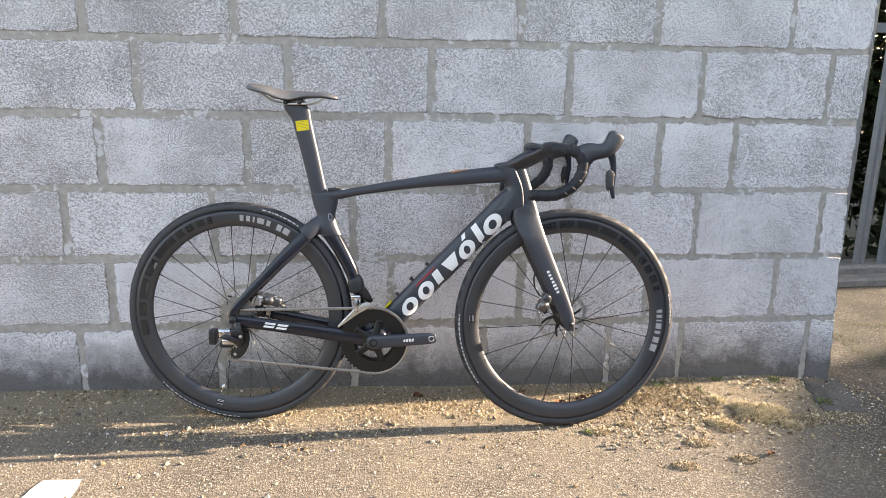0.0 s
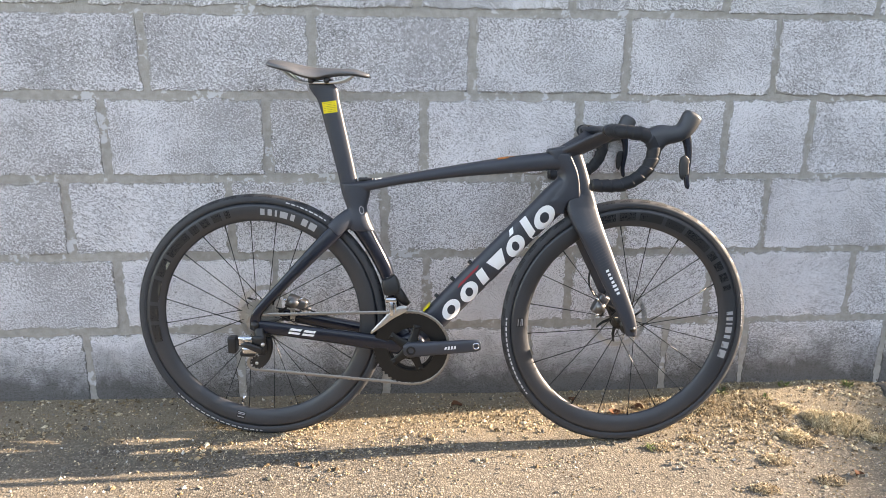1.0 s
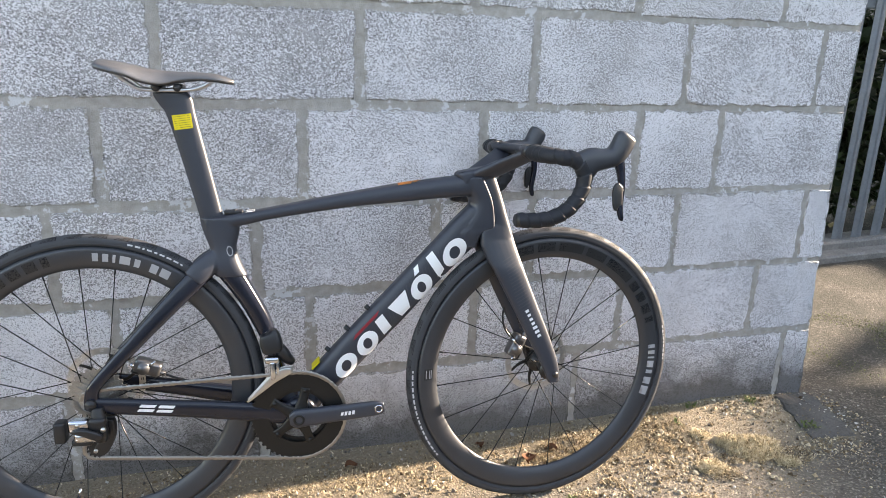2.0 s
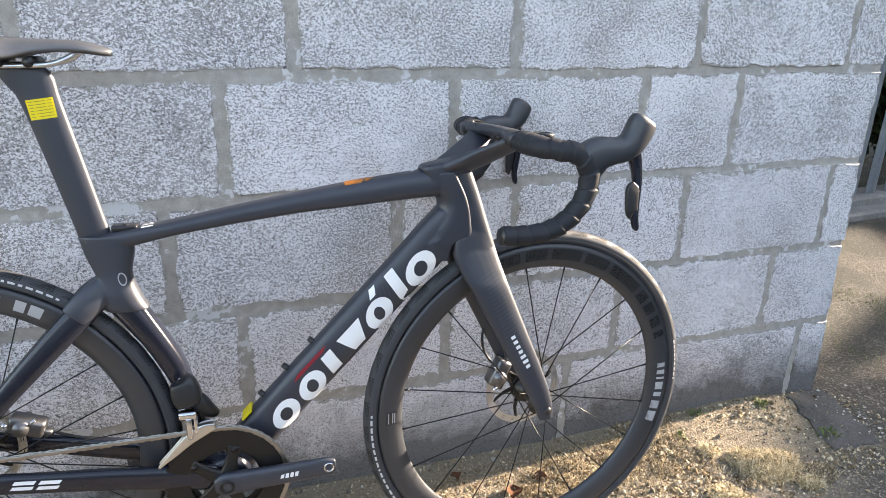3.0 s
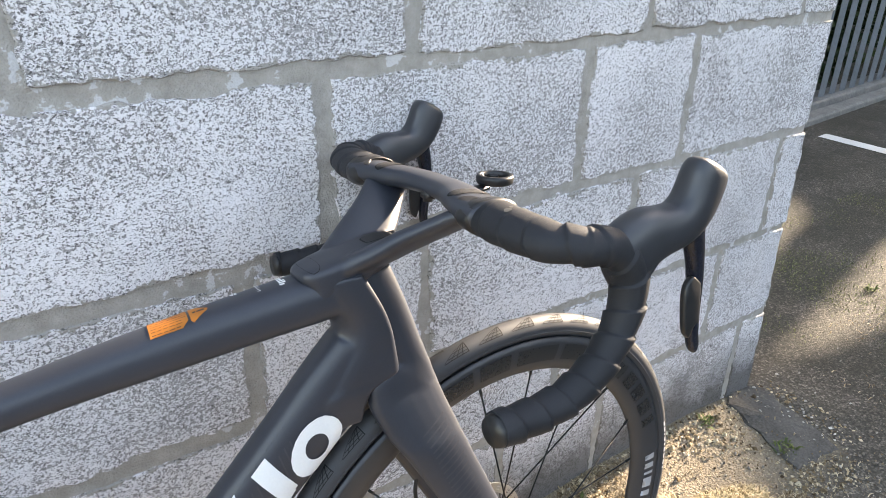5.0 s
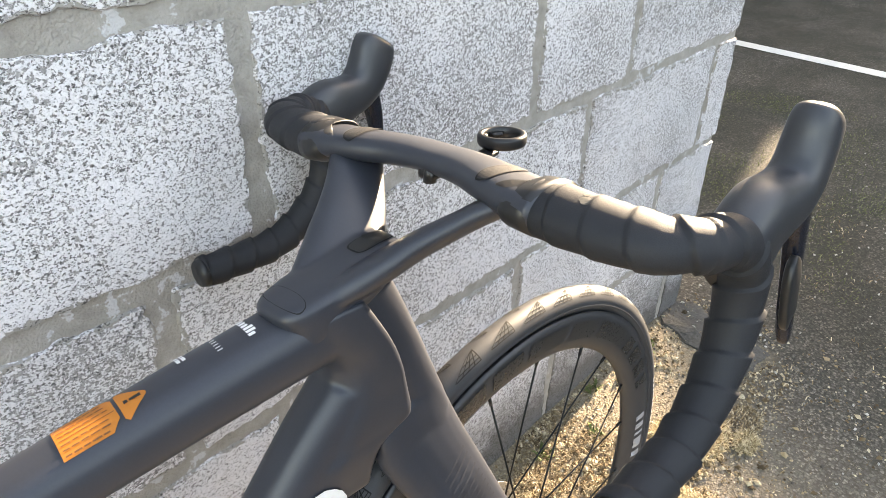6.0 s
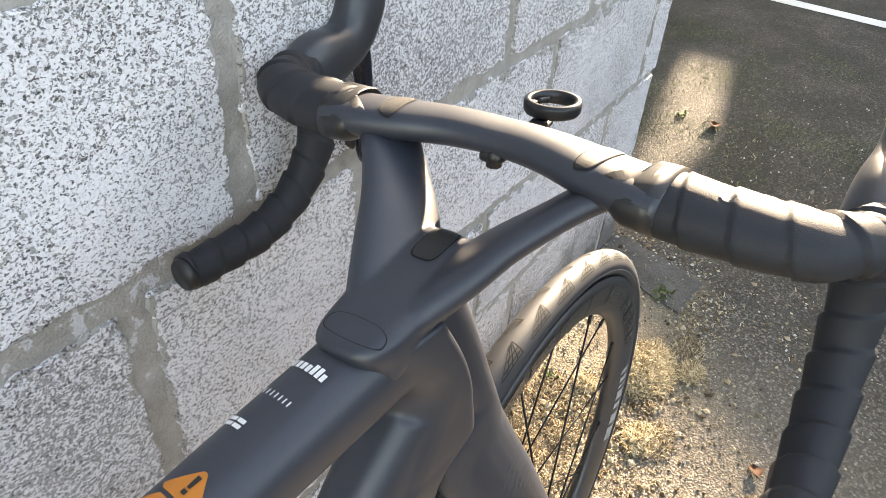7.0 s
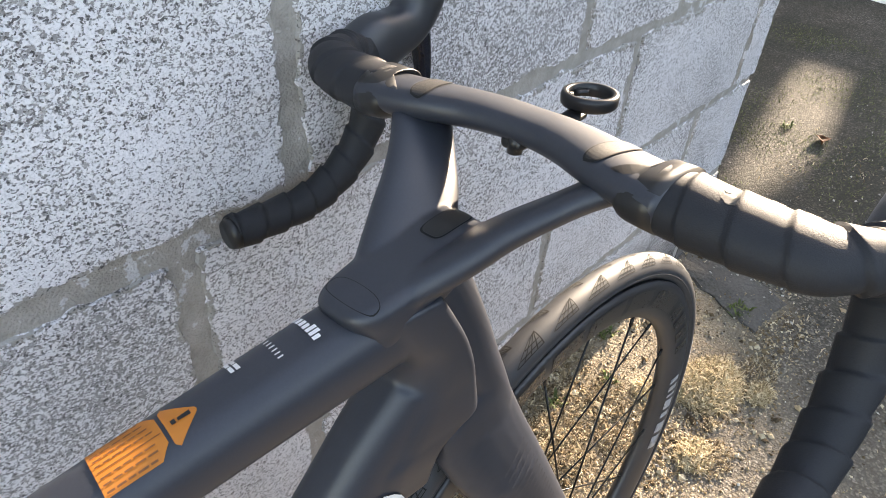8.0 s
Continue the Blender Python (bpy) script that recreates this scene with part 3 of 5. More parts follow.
def band(cx, cz, along, w, h, thick, skew=0.0, a0=0.0, a1=360.0, count=20):
    """A ring, or a piece of one, as quads."""
    o = oval(cx, cz, along, w, h, skew, count, a0, a1)
    i = oval(cx, cz, along, w - 2 * thick * 1.25, h - 2 * thick * 0.8, skew * (1 - 2 * thick / h), count, a0, a1)
    n = len(o)
    last = n if a1 - a0 >= 360 else n - 1
    return [[o[k], o[(k + 1) % n], i[(k + 1) % n], i[k]] for k in range(last)]


# frame
def build_frame():
    bm = bmesh.new()
    tube(bm, [(0.233, 0, 0.354, 0.014, 0.017), (0.30, 0, 0.3645, 0.0145, 0.018), (0.36, 0, 0.3755, 0.0125, 0.019), (0.461, 0.002, 0.3925, 0.0145, 0.0190), (0.555, 0.004, 0.4065, 0.0172, 0.0200), (0.627, 0.005, 0.4155, 0.0203, 0.0210), (0.71, 0.007, 0.4245, 0.0224, 0.0228), (0.785, 0.009, 0.4315, 0.0245, 0.0240)], n=2.6, count=36)
    slab(bm, [(0.369, 0.219, 0.298, 0.018, 0), (0.340, 0.2245, 0.298, 0.019, 0), (0.318, 0.2320, 0.2925, 0.019, 0), (0.304, 0.2365, 0.2900, 0.0195, 0), (0.290, 0.2370, 0.2925, 0.021, 0), (0.275, 0.2350, 0.2970, 0.023, 0), (0.260, 0.236, 0.3030, 0.0235, 0), (0.248, 0.242, 0.3090, 0.0225, 0), (0.244, 0.246, 0.3105, 0.0215, 0)], n=2.6)
    whole = bm
    bm = bmesh.new()
    slab(bm, [(0.250, 0.246, 0.3040, 0.0205, 0), (0.225, 0.264, 0.317, 0.021, 0), (0.184, 0.291, 0.338, 0.021, 0), (0.142, 0.313, 0.3560, 0.020, 0), (0.099, 0.332, 0.366, 0.020, 0), (0.05, 0.347, 0.376, 0.021, 0), (0.005, 0.356, 0.391, 0.024, 0), (-0.045, 0.358, 0.436, 0.032, 0)], n=2.6)
    lower = bm
    bm = whole
    tube(bm, [(0.413, 0, -0.056, 0.034, 0.030), (0.455, 0, -0.011, 0.0345, 0.027), (0.50, 0, 0.0380, 0.0355, 0.025), (0.60, 0, 0.1425, 0.0362, 0.0235), (0.70, 0.003, 0.2475, 0.0358, 0.0230), (0.745, 0.005, 0.293, 0.0366, 0.0232), (0.785, 0.007, 0.335, 0.0375, 0.0240), (0.811, 0.008, 0.370, 0.0310, 0.0240)], n=2.9, count=48)
    cuts = ((0.451, 0.758, 0.8135, 0.0255, 0.009), (0.44, 0.760, 0.8190, 0.0260, 0.009), (0.42, 0.772, 0.8285, 0.0264, 0.009), (0.406, 0.783, 0.8340, 0.0266, 0.009), (0.394, 0.7865, 0.8375, 0.0266, 0.0085), (0.382, 0.783, 0.8400, 0.0266, 0.008), (0.370, 0.774, 0.8418, 0.0267, 0.008), (0.3585, 0.765, 0.8432, 0.0268, 0.0075), (0.346, 0.756, 0.8445, 0.0268, 0.007), (0.338, 0.750, 0.8415, 0.0268, 0.007), (0.330, 0.744, 0.8180, 0.0264, 0.006), (0.316, 0.740, 0.8085, 0.0255, 0.006), (0.295, 0.736, 0.803, 0.0235, 0.006))
    for back, front_in, slim, n in ((0.028, 0.0, 0.0, 8.0), (0.019, 0.004, 0.0006, 5.0), (0.011, 0.008, 0.0018, 3.4), (0.005, 0.012, 0.0042, 2.6), (0.0, 0.014, 0.0085, 2.2)):
        slab(bm, [(z, a + back, b - front_in, w - slim, y) for z, a, b, w, y in cuts], n=n, count=64, steps=4)
    for s in (-1, 1):
        tube(bm, [(0.262, s * 0.004, 0.290, 0.016, 0.009), (0.244, s * 0.013, 0.280, 0.0215, 0.0115), (0.222, s * 0.0235, 0.2625, 0.0230, 0.0112), (0.204, s * 0.0290, 0.2445, 0.0222, 0.0106)], n=2.5, count=24)
    frame = part("frame", fused(bm, 0.0018, 8), CARBON, bicycle, "matt black aero carbon frame")
    part("seat_tube", lower, GLOSS, frame, "gloss black lower seat tube")
    bm = bmesh.new()
    lathe(bm, [(0.0, -0.043), (0.030, -0.043), (0.036, -0.038), (0.040, -0.02), (0.040, 0.02), (0.036, 0.038), (0.030, 0.043), (0.0, 0.043)], BB, 40, False)
    part("bottom_bracket_shell", bm, GLOSS, frame)
    for s in (-1, 1):
        bm = bmesh.new()
        tube(bm, [(0.250, s * 0.006, 0.272, 0.012, 0.006), (0.226, s * 0.022, 0.260, 0.0205, 0.010), (0.160, s * 0.040, 0.196, 0.0185, 0.009), (0.080, s * 0.055, 0.113, 0.0145, 0.008), (0.012, s * 0.064, 0.040, 0.0125, 0.008), (0.000, s * 0.066, 0.012, 0.0135, 0.006), (-0.002, s * 0.066, -0.012, 0.013, 0.006)], n=2.6)
        part("seat_stay", bm, GLOSS, frame, "dark gloss seat stay")
        bm = bmesh.new()
        tube(bm, [(-0.010, s * 0.066, -0.003, 0.012, 0.006), (0.02, s * 0.064, -0.007, 0.0165, 0.008), (0.12, s * 0.056, -0.0215, 0.0175, 0.009), (0.22, s * 0.046, -0.037, 0.0195, 0.010), (0.30, s * 0.040, -0.050, 0.0215, 0.011), (0.397, s * 0.036, -0.063, 0.026, 0.012)], n=2.8)
        part("chain_stay", bm, GLOSS, frame, "gloss black chain stay")
    bm = bmesh.new()
    rod(bm, (0, -0.077, 0), (0, 0.074, 0), 0.0085, 16)
    rod(bm, (0, -0.080, 0), (0, -0.071, 0), 0.011, 16)
    part("thru_axle", bm, PLASTIC, frame)
    # clamp at the seat post's foot, bottle bosses, head gap
    bm = bmesh.new()
    box(bm, 0.269, 0.307, -0.010, 0.010, 0.374, 0.3835, 0.003, 2)
    rod(bm, (0.290, -0.0045, 0.381), (0.290, -0.0045, 0.3855), 0.004, 10)
    part("seat_clamp", bm, PLASTIC, frame)
    for x, z in ((0.4700, 0.0720), (0.5125, 0.1195), (0.5585, 0.1650)):
        bm = bmesh.new()
        rod(bm, (x + 0.014, 0, z - 0.0135), (x, 0, z), 0.0052, 12)
        part("bottle_boss", bm, PLASTIC, frame)
    bm = bmesh.new()
    box(bm, 0.446, 0.470, -0.016, 0.016, 0.0245, 0.0285, 0.001)
    for v in bm.verts:
        d = v.co - Vector((0.458, 0, 0.0265))
        v.co = Vector((0.447, v.co.y, 0.036)) + Vector((d.x * 0.69 - d.z * 0.72, 0, d.x * 0.72 + d.z * 0.69))
    part("yellow_label", bm, YELLOW, frame, "small yellow sticker", False)
    return frame


frame_part = build_frame()


def build_frame_marks():
    surf = tree_of(frame_part)
    along = 46.2
    d = Vector((math.cos(radians(along)), math.sin(radians(along))))
    # large white mark on the down tube: plain rings and bars, one after another
    start = Vector((0.5146, 0.0368))
    up = Vector((-d.y, d.x))
    for kind, at, w in (("ring", 0.000, 0.060), ("ring", 0.068, 0.058), ("bar", 0.119, 0.026), ("vee", 0.180, 0.060), ("ring", 0.240, 0.058), ("tick", 0.2520, 0.020), ("tall", 0.2945, 0.021), ("ring", 0.345, 0.066)):
        h = 0.045 + 0.005 * at / 0.345
        t = h * 0.31
        c = start + d * at + up * 0.0005
        shapes = []

        def slant(*pts):
            return [(c.x + d.x * (x + 0.22 * z) + up.x * z, c.y + d.y * (x + 0.22 * z) + up.y * z) for x, z in pts]

        if kind == "ring":
            shapes += band(c.x, c.y, along, w, h, t, 0.006)
        elif kind == "bar":
            shapes.append(slant((-0.010, -h / 2), (0.014, -h / 2), (0.014, h / 2), (-0.010, h / 2)))
        elif kind == "tall":
            shapes.append(slant((-w / 2, -h / 2), (w / 2, -h / 2), (w / 2, h / 2 + 0.014), (-w / 2, h / 2 + 0.014)))
        elif kind == "tick":
            shapes.append(slant((-0.012, h / 2 + 0.004), (0.002, h / 2 + 0.004), (0.010, h / 2 + 0.017), (-0.004, h / 2 + 0.017)))
        else:
            shapes.append(slant((-0.009, -h / 2), (0.009, -h / 2), (0.026, h / 2), (-0.030, h / 2)))
        decal("maker_mark", shapes, surf, WHITE, frame_part, cuts=3, lift=0.0013, label="bold white maker's mark")
    # dark red flash and pinstripes
    a = start + d * 0.095 + Vector((-d.y, d.x)) * 0.031
    decal("red_flash", [turned_box(a.x, a.y, along, 0.075, 0.006, 0.006)], surf, REDMARK, frame_part, cuts=3, lift=0.0004, label="dark red flash")
    lines = []
    for i in range(22):
        a = start + d * (0.150 + 0.0085 * i) + Vector((-d.y, d.x)) * 0.013
        lines.append(turned_box(a.x, a.y, along + 10, 0.0022, 0.050, 0.022))
    tagged(decal("pinstripe_band", lines, surf, WEAVE, frame_part, cuts=3, lift=0.0004), kind="stuff")
    # chain stay mark, seat tube ticks
    stay = tree_of(*[o for o in frame_part.children if o.name.startswith("chain_stay")])
    shapes = []
    for k in (0, 1):
        cx, cz = 0.104 + 0.036 * k, -0.0175 - 0.0055 * k
        for dz in (0.0045, -0.0045):
            shapes.append(turned_box(cx + dz * 0.5, cz + dz, -8, 0.030, 0.0062, 0.002))
    decal("model_mark", shapes, stay, WHITE, frame_part, cuts=1, label="white model mark")
    ticks = [turned_box(0.2245 + 0.0022 * i, 0.347 - 0.0075 * i, 0, 0.0028, 0.0022) for i in range(7)]
    decal("height_scale", ticks, surf, GREY, frame_part, cuts=0)
    st = tree_of([o for o in frame_part.children if o.name.startswith("seat_tube")][0])
    decal("seat_tube_mark", [oval(0.3475, 0.112, 110, 0.020, 0.009)], st, WHITE, frame_part, cuts=1, label="small white oval mark")
    decal("seat_tube_badge", band(0.278, 0.300, 100, 0.022, 0.012, 0.002), surf, GREY, frame_part, cuts=1, label="small round grey badge")
    # top of the top tube: orange warning label and small white lines of print
    top = tree_of(frame_part)
    decal("warning_label", [[(0.6290, -0.0085), (0.6290, 0.0205), (0.6550, 0.0205), (0.6605, 0.0145), (0.6605, -0.0025), (0.6550, -0.0085)]], top, ORANGE, frame_part, "z", 4, 0.0005, "orange warning sticker with small dark print")
    decal("warning_triangle", [[(0.6625, -0.0050), (0.6625, 0.0160), (0.6645, 0.0180), (0.6775, 0.0070), (0.6780, 0.0055), (0.6775, 0.0040), (0.6645, -0.0070)]], top, ORANGE, frame_part, "z", 3, 0.0005, "orange warning triangle with a dark exclamation mark")
    decal("exclamation_mark", [[(0.6653, 0.0041), (0.6653, 0.0069), (0.6675, 0.0069), (0.6675, 0.0041)], [(0.6685, 0.0045), (0.6685, 0.0065), (0.6748, 0.0069), (0.6748, 0.0041)]], top, PLASTIC, frame_part, "z", 0, 0.0010)
    bars = []
    for i in range(8):
        y = 0.0183 - 0.0036 * i
        if i == 4:
            bars.append([(0.6305, y - 0.0003), (0.6305, y + 0.0003), (0.6595, y + 0.0003), (0.6595, y - 0.0003)])
            continue
        x = 0.6305
        while x < 0.6540:
            w = random.Random(i * 31 + int(x * 1e4)).uniform(0.002, 0.005)
            e = min(x + w, 0.6590 - abs(y - 0.006) * 0.3)
            bars.append([(x, y - 0.00045), (x, y + 0.00045), (e, y + 0.00045), (e, y - 0.00045)])
            x += w + 0.0010
    decal("warning_print", bars, top, plain("brown_print", (0.16, 0.06, 0.02), 0.6), frame_part, "z", 1, 0.0009)
    marks = [turned_box(0.7425 + (0.0010 if i in (4, 5) else 0), 0.0232 - 0.0034 * i, 0, 0.0044 if i not in (4, 5) else 0.0062, 0.0025) for i in range(7)]
    marks += [turned_box(0.7225, 0.0222 - 0.0030 * i, 0, 0.0032, 0.0009) for i in range(7)]
    for k in (0, 1):
        marks += [turned_box(0.7005 + j * 0.8, 0.0210 - 0.0060 * k, 0, 0.0022, 0.0052) for j in (0.0, 0.0040)]
    decal("top_tube_mark", marks, top, WHITE, frame_part, "z", 1, label="small white marks")
    decal("seat_end_label", [turned_box(0.322, 0.003 - 0.007 * i, 0, 0.018, 0.003) for i in range(3)], top, WHITE, frame_part, "z", 0, label="small white print")


build_frame_marks()


# seat post and saddle
def build_seat():
    bm = bmesh.new()
    rows = [(0.35, 0.2215, 0.2700, 0.0118, 0), (0.372, 0.2190, 0.2665, 0.0118, 0), (0.47, 0.1960, 0.2465, 0.0115, 0), (0.570, 0.1700, 0.2255, 0.0112, 0), (0.592, 0.158, 0.2220, 0.0112, 0), (0.606, 0.149, 0.2195, 0.0115, 0), (0.616, 0.1455, 0.2130, 0.0115, 0), (0.6225, 0.147, 0.207, 0.0105, 0)]
    slab(bm, rows, n=2.4, steps=4)
    post = part("seat_post", bm, CARBON, bicycle, "matt black aero seat post with a yellow sticker")
    surf = tree_of(post)
    decal("yellow_sticker", [[(0.1797, 0.5741), (0.2162, 0.5790), (0.2190, 0.5504), (0.1836, 0.5456)]], surf, YELLOW, post, cuts=3, lift=0.0006, label="yellow paper sticker with fine print")
    prints = []
    for i in range(6):
        prints.append([(0.1825 + 0.0006 * i, 0.5715 - 0.0043 * i), (0.2140 + 0.0004 * i, 0.5757 - 0.0043 * i), (0.2141 + 0.0004 * i, 0.5749 - 0.0043 * i), (0.1826 + 0.0006 * i, 0.5707 - 0.0043 * i)])
    decal("sticker_print", prints, surf, plain("dark_print", (0.25, 0.2, 0.03), 0.6), post, cuts=1, lift=0.0010)
    bm = bmesh.new()
    rod(bm, (0.157, -0.028, 0.6275), (0.157, 0.028, 0.6275), 0.0080, 16)
    rod(bm, (0.196, -0.026, 0.6275), (0.196, 0.026, 0.6275), 0.0075, 16)
    box(bm, 0.148, 0.206, -0.020, 0.020, 0.618, 0.627, 0.004, 2)
    part("saddle_clamp", bm, PLASTIC, post)
    # shell: cuts along x with a drooping side and an open groove
    rows = [(0.052, 0.677, 0.050, 0.010), (0.060, 0.6795, 0.063, 0.015), (0.085, 0.6775, 0.068, 0.020), (0.112, 0.672, 0.062, 0.021), (0.135, 0.667, 0.052, 0.026), (0.168, 0.6620, 0.038, 0.026), (0.196, 0.6602, 0.030, 0.017), (0.230, 0.6592, 0.025, 0.012), (0.265, 0.657, 0.022, 0.011), (0.288, 0.6505, 0.015, 0.008), (0.300, 0.6455, 0.006, 0.004)]
    bm = bmesh.new()
    rings = []
    for x, z, w, h in smooth_rows(rows, 4):
        w, h = max(w, 0.003), max(h, 0.002)
        ring = []
        for i in range(13):
            t = -1 + 2 * i / 12
            ring.append(Vector((x, t * w, z - h * abs(t) ** 2.6 - 0.003 * math.exp(-(t * 4) ** 2))))
        for i in range(13):
            t = 1 - 2 * i / 12
            ring.append(Vector((x, t * w * 0.93, z - 0.007 - h * abs(t) ** 2.6 * 0.95)))
        rings.append(ring)
    skin(bm, rings)
    saddle = part("saddle", bm, SADDLE, bicycle, "black saddle with a grey sheen and steel rails")
    for s in (-1, 1):
        bm = bmesh.new()
        wire(bm, [(0.276, s * 0.008, 0.648), (0.258, s * 0.014, 0.641), (0.240, s * 0.021, 0.6300), (0.213, s * 0.022, 0.6235), (0.148, s * 0.022, 0.6225), (0.122, s * 0.025, 0.6265), (0.101, s * 0.030, 0.641), (0.078, s * 0.036, 0.660)], 0.0036)
        part("rail", bm, STEEL, saddle, "steel saddle rail")


build_seat()


# wheels
def build_wheel(name, centre, spokes, rear, steered):
    wheel = new(name)
    wheel.empty_display_size = 0.05
    wheel.parent = bicycle
    wheel.location = centre
    tagged(wheel, "deep black carbon wheel with a black tyre")
    if steered:
        wheel.matrix_basis = TURNED @ Matrix.Translation(centre) @ Matrix.Rotation(radians(WHEEL_ROLL), 4, "X")
    prof = []
    for i in range(18):
        t = 2 * math.pi * i / 18
        prof.append((0.3240 + 0.0141 * math.cos(t), 0.0136 * math.sin(t)))
    bm = bmesh.new()
    lathe(bm, prof, count=128)
    # moulded line on the sidewall
    lathe(bm, [(0.3195, -0.0133), (0.3205, -0.0142), (0.3215, -0.0135)], count=128, closed=False)
    tyre = part("tyre", bm, RUBBER, wheel, "black tyre with fans of fine tread grooves")
    bm = bmesh.new()
    half = [(0.3120, 0.0105), (0.3135, 0.0128), (0.3060, 0.0136), (0.2950, 0.0133), (0.2830, 0.0112), (0.2740, 0.0080), (0.2685, 0.0045), (0.2662, 0.0018)]
    lathe(bm, half + [(r, -y) for r, y in half[::-1]], count=128)
    rim = part("rim", bm, RIMBLACK, wheel, "satin black deep carbon rim")
    # tread: fans of fine grooves on both shoulders
    bm = bmesh.new()
    for i in range(44):
        a = 2 * math.pi * i / 44 + (0.02 if rear else 0.0)
        for s in (-1, 1):
            shift = 0.0 if s < 0 else 0.07
            lines = [[(0.10 + 0.85 * u, da * u ** 0.8) for u in (0, 0.25, 0.5, 0.75, 1)] for da in (0.0, 0.024, 0.048, 0.072, 0.100)]
            lines += [[(0.10 + 0.85 * u, da * u ** 0.8) for da in (0.0, 0.033, 0.066, 0.100)] for u in (0.5, 0.78, 1.0)]
            for j, line in enumerate(lines):
                w = 0.0036
                for (f0, d0), (f1, d1) in zip(line, line[1:]):
                    q = []
                    for phi, da, side in ((f0, d0, 0), (f1, d1, 0), (f1, d1, 1), (f0, d0, 1)):
                        if j >= 5:
                            phi += 0.05 * side
                        t = a + shift + da + (w * side if j < 5 else 0)
                        r = 0.3240 + 0.0145 * math.cos(phi)
                        q.append(bm.verts.new((r * math.cos(t), s * 0.0140 * math.sin(phi), r * math.sin(t))))
                    bm.faces.new(q)
    tagged(part("tread_pattern", bm, GROOVE, tyre, "fine dark tread grooves", False), kind="stuff")
    # hub
    bm = bmesh.new()
    lathe(bm, [(0.0, -0.048), (0.010, -0.048), (0.011, -0.036), (0.0225, -0.033), (0.0225, -0.029), (0.0135, -0.024), (0.0125, 0.0), (0.0150, 0.020), (0.0260, 0.024), (0.0260, 0.029), (0.016, 0.033), (0.012, 0.048), (0.0, 0.048)], count=32, closed=False)
    hub = part("hub", bm, PLASTIC, wheel)
    spoke_rng = random.Random(3 + spokes)
    for i in range(spokes):
        a = 2 * math.pi * (i + 0.3) / spokes
        s = -1 if i % 2 else 1
        cross = (1 if (i // 2) % 2 else -1) * (1.15 if rear or s > 0 else 0.95)
        fr = 0.021 if s < 0 else 0.0245
        p = Vector((fr * math.cos(a + cross), s * (0.031 if s < 0 else 0.0265), fr * math.sin(a + cross)))
        q = Vector((0.2675 * math.cos(a), s * 0.002, 0.2675 * math.sin(a)))
        bm = bmesh.new()
        rod(bm, p, q, 0.00115, 6)
        rod(bm, q, q + (p - q).normalized() * 0.010, 0.0019, 6)
        part("spoke", bm, SPOKE, wheel)
    # disc rotor on the wall side
    bm = bmesh.new()
    y = 0.040
    n, inner, outer = 60, 0.0665, 0.080
    for i in range(n):
        a, c = 2 * math.pi * i / n, 2 * math.pi * (i + 1) / n
        spans = ((inner, 0.0705), (0.0725, 0.0745), (0.0765, outer)) if i % 3 == 0 else ((inner, outer),)
        for r0, r1 in spans:
            lo = [bm.verts.new((r * math.cos(t), y - 0.0009, r * math.sin(t))) for r, t in ((r0, a), (r1, a), (r1, c), (r0, c))]
            hi = [bm.verts.new((v.co.x, y + 0.0009, v.co.z)) for v in lo]
            bm.faces.new(lo)
            bm.faces.new(hi[::-1])
            for k in range(4):
                bm.faces.new((lo[k], lo[(k + 1) % 4], hi[(k + 1) % 4], hi[k]))
    rotor = part("disc_rotor", bm, STEEL, wheel, "steel disc brake rotor", False)
    bm = bmesh.new()
    for i in range(6):
        a = 2 * math.pi * i / 6
        tube(bm, [(0.016 * math.cos(a), y, 0.016 * math.sin(a), 0.006, 0.0015), (0.045 * math.cos(a + 0.18), y, 0.045 * math.sin(a + 0.18), 0.004, 0.0012), (0.0675 * math.cos(a + 0.36), y, 0.0675 * math.sin(a + 0.36), 0.003, 0.001)], n=3, count=8, steps=2)
    lathe(bm, [(0.015, y - 0.002), (0.027, y - 0.002), (0.027, y + 0.002), (0.015, y + 0.002)], count=28)
    part("rotor_carrier", bm, RINGBLACK, rotor, "black rotor carrier")
    # sidewall and rim marks
    surf = tree_of(tyre, rim)

    def arc_marks(a0, a1, r, h, widths, gap=0.3):
        out, total = [], sum(widths) + gap * (len(widths) - 1)
        a = a0
        for w in widths:
            b = a + (a1 - a0) * w / total
            n = 3
            ring = [((r - h / 2) * math.cos(radians(a + (b - a) * k / n)), (r - h / 2) * math.sin(radians(a + (b - a) * k / n))) for k in range(n + 1)]
            ring += [((r + h / 2) * math.cos(radians(b + (a - b) * k / n)), (r + h / 2) * math.sin(radians(b + (a - b) * k / n))) for k in range(n + 1)]
            out.append(ring)
            a = b + (a1 - a0) * gap / total
        return out

    return wheel, surf, arc_marks, rim, tyre


rear_wheel, r_surf, arc, r_rim, r_tyre = build_wheel("rear_wheel", Vector((0, 0, 0)), 24, True, False)
front_wheel, f_surf, arc, f_rim, f_tyre = build_wheel("front_wheel", Vector((FRONT_X, 0.003, -0.0064)), 20, False, True)


PRINT = plain("pale_sidewall_print", (0.50, 0.50, 0.50), 0.5, grain=0.05)


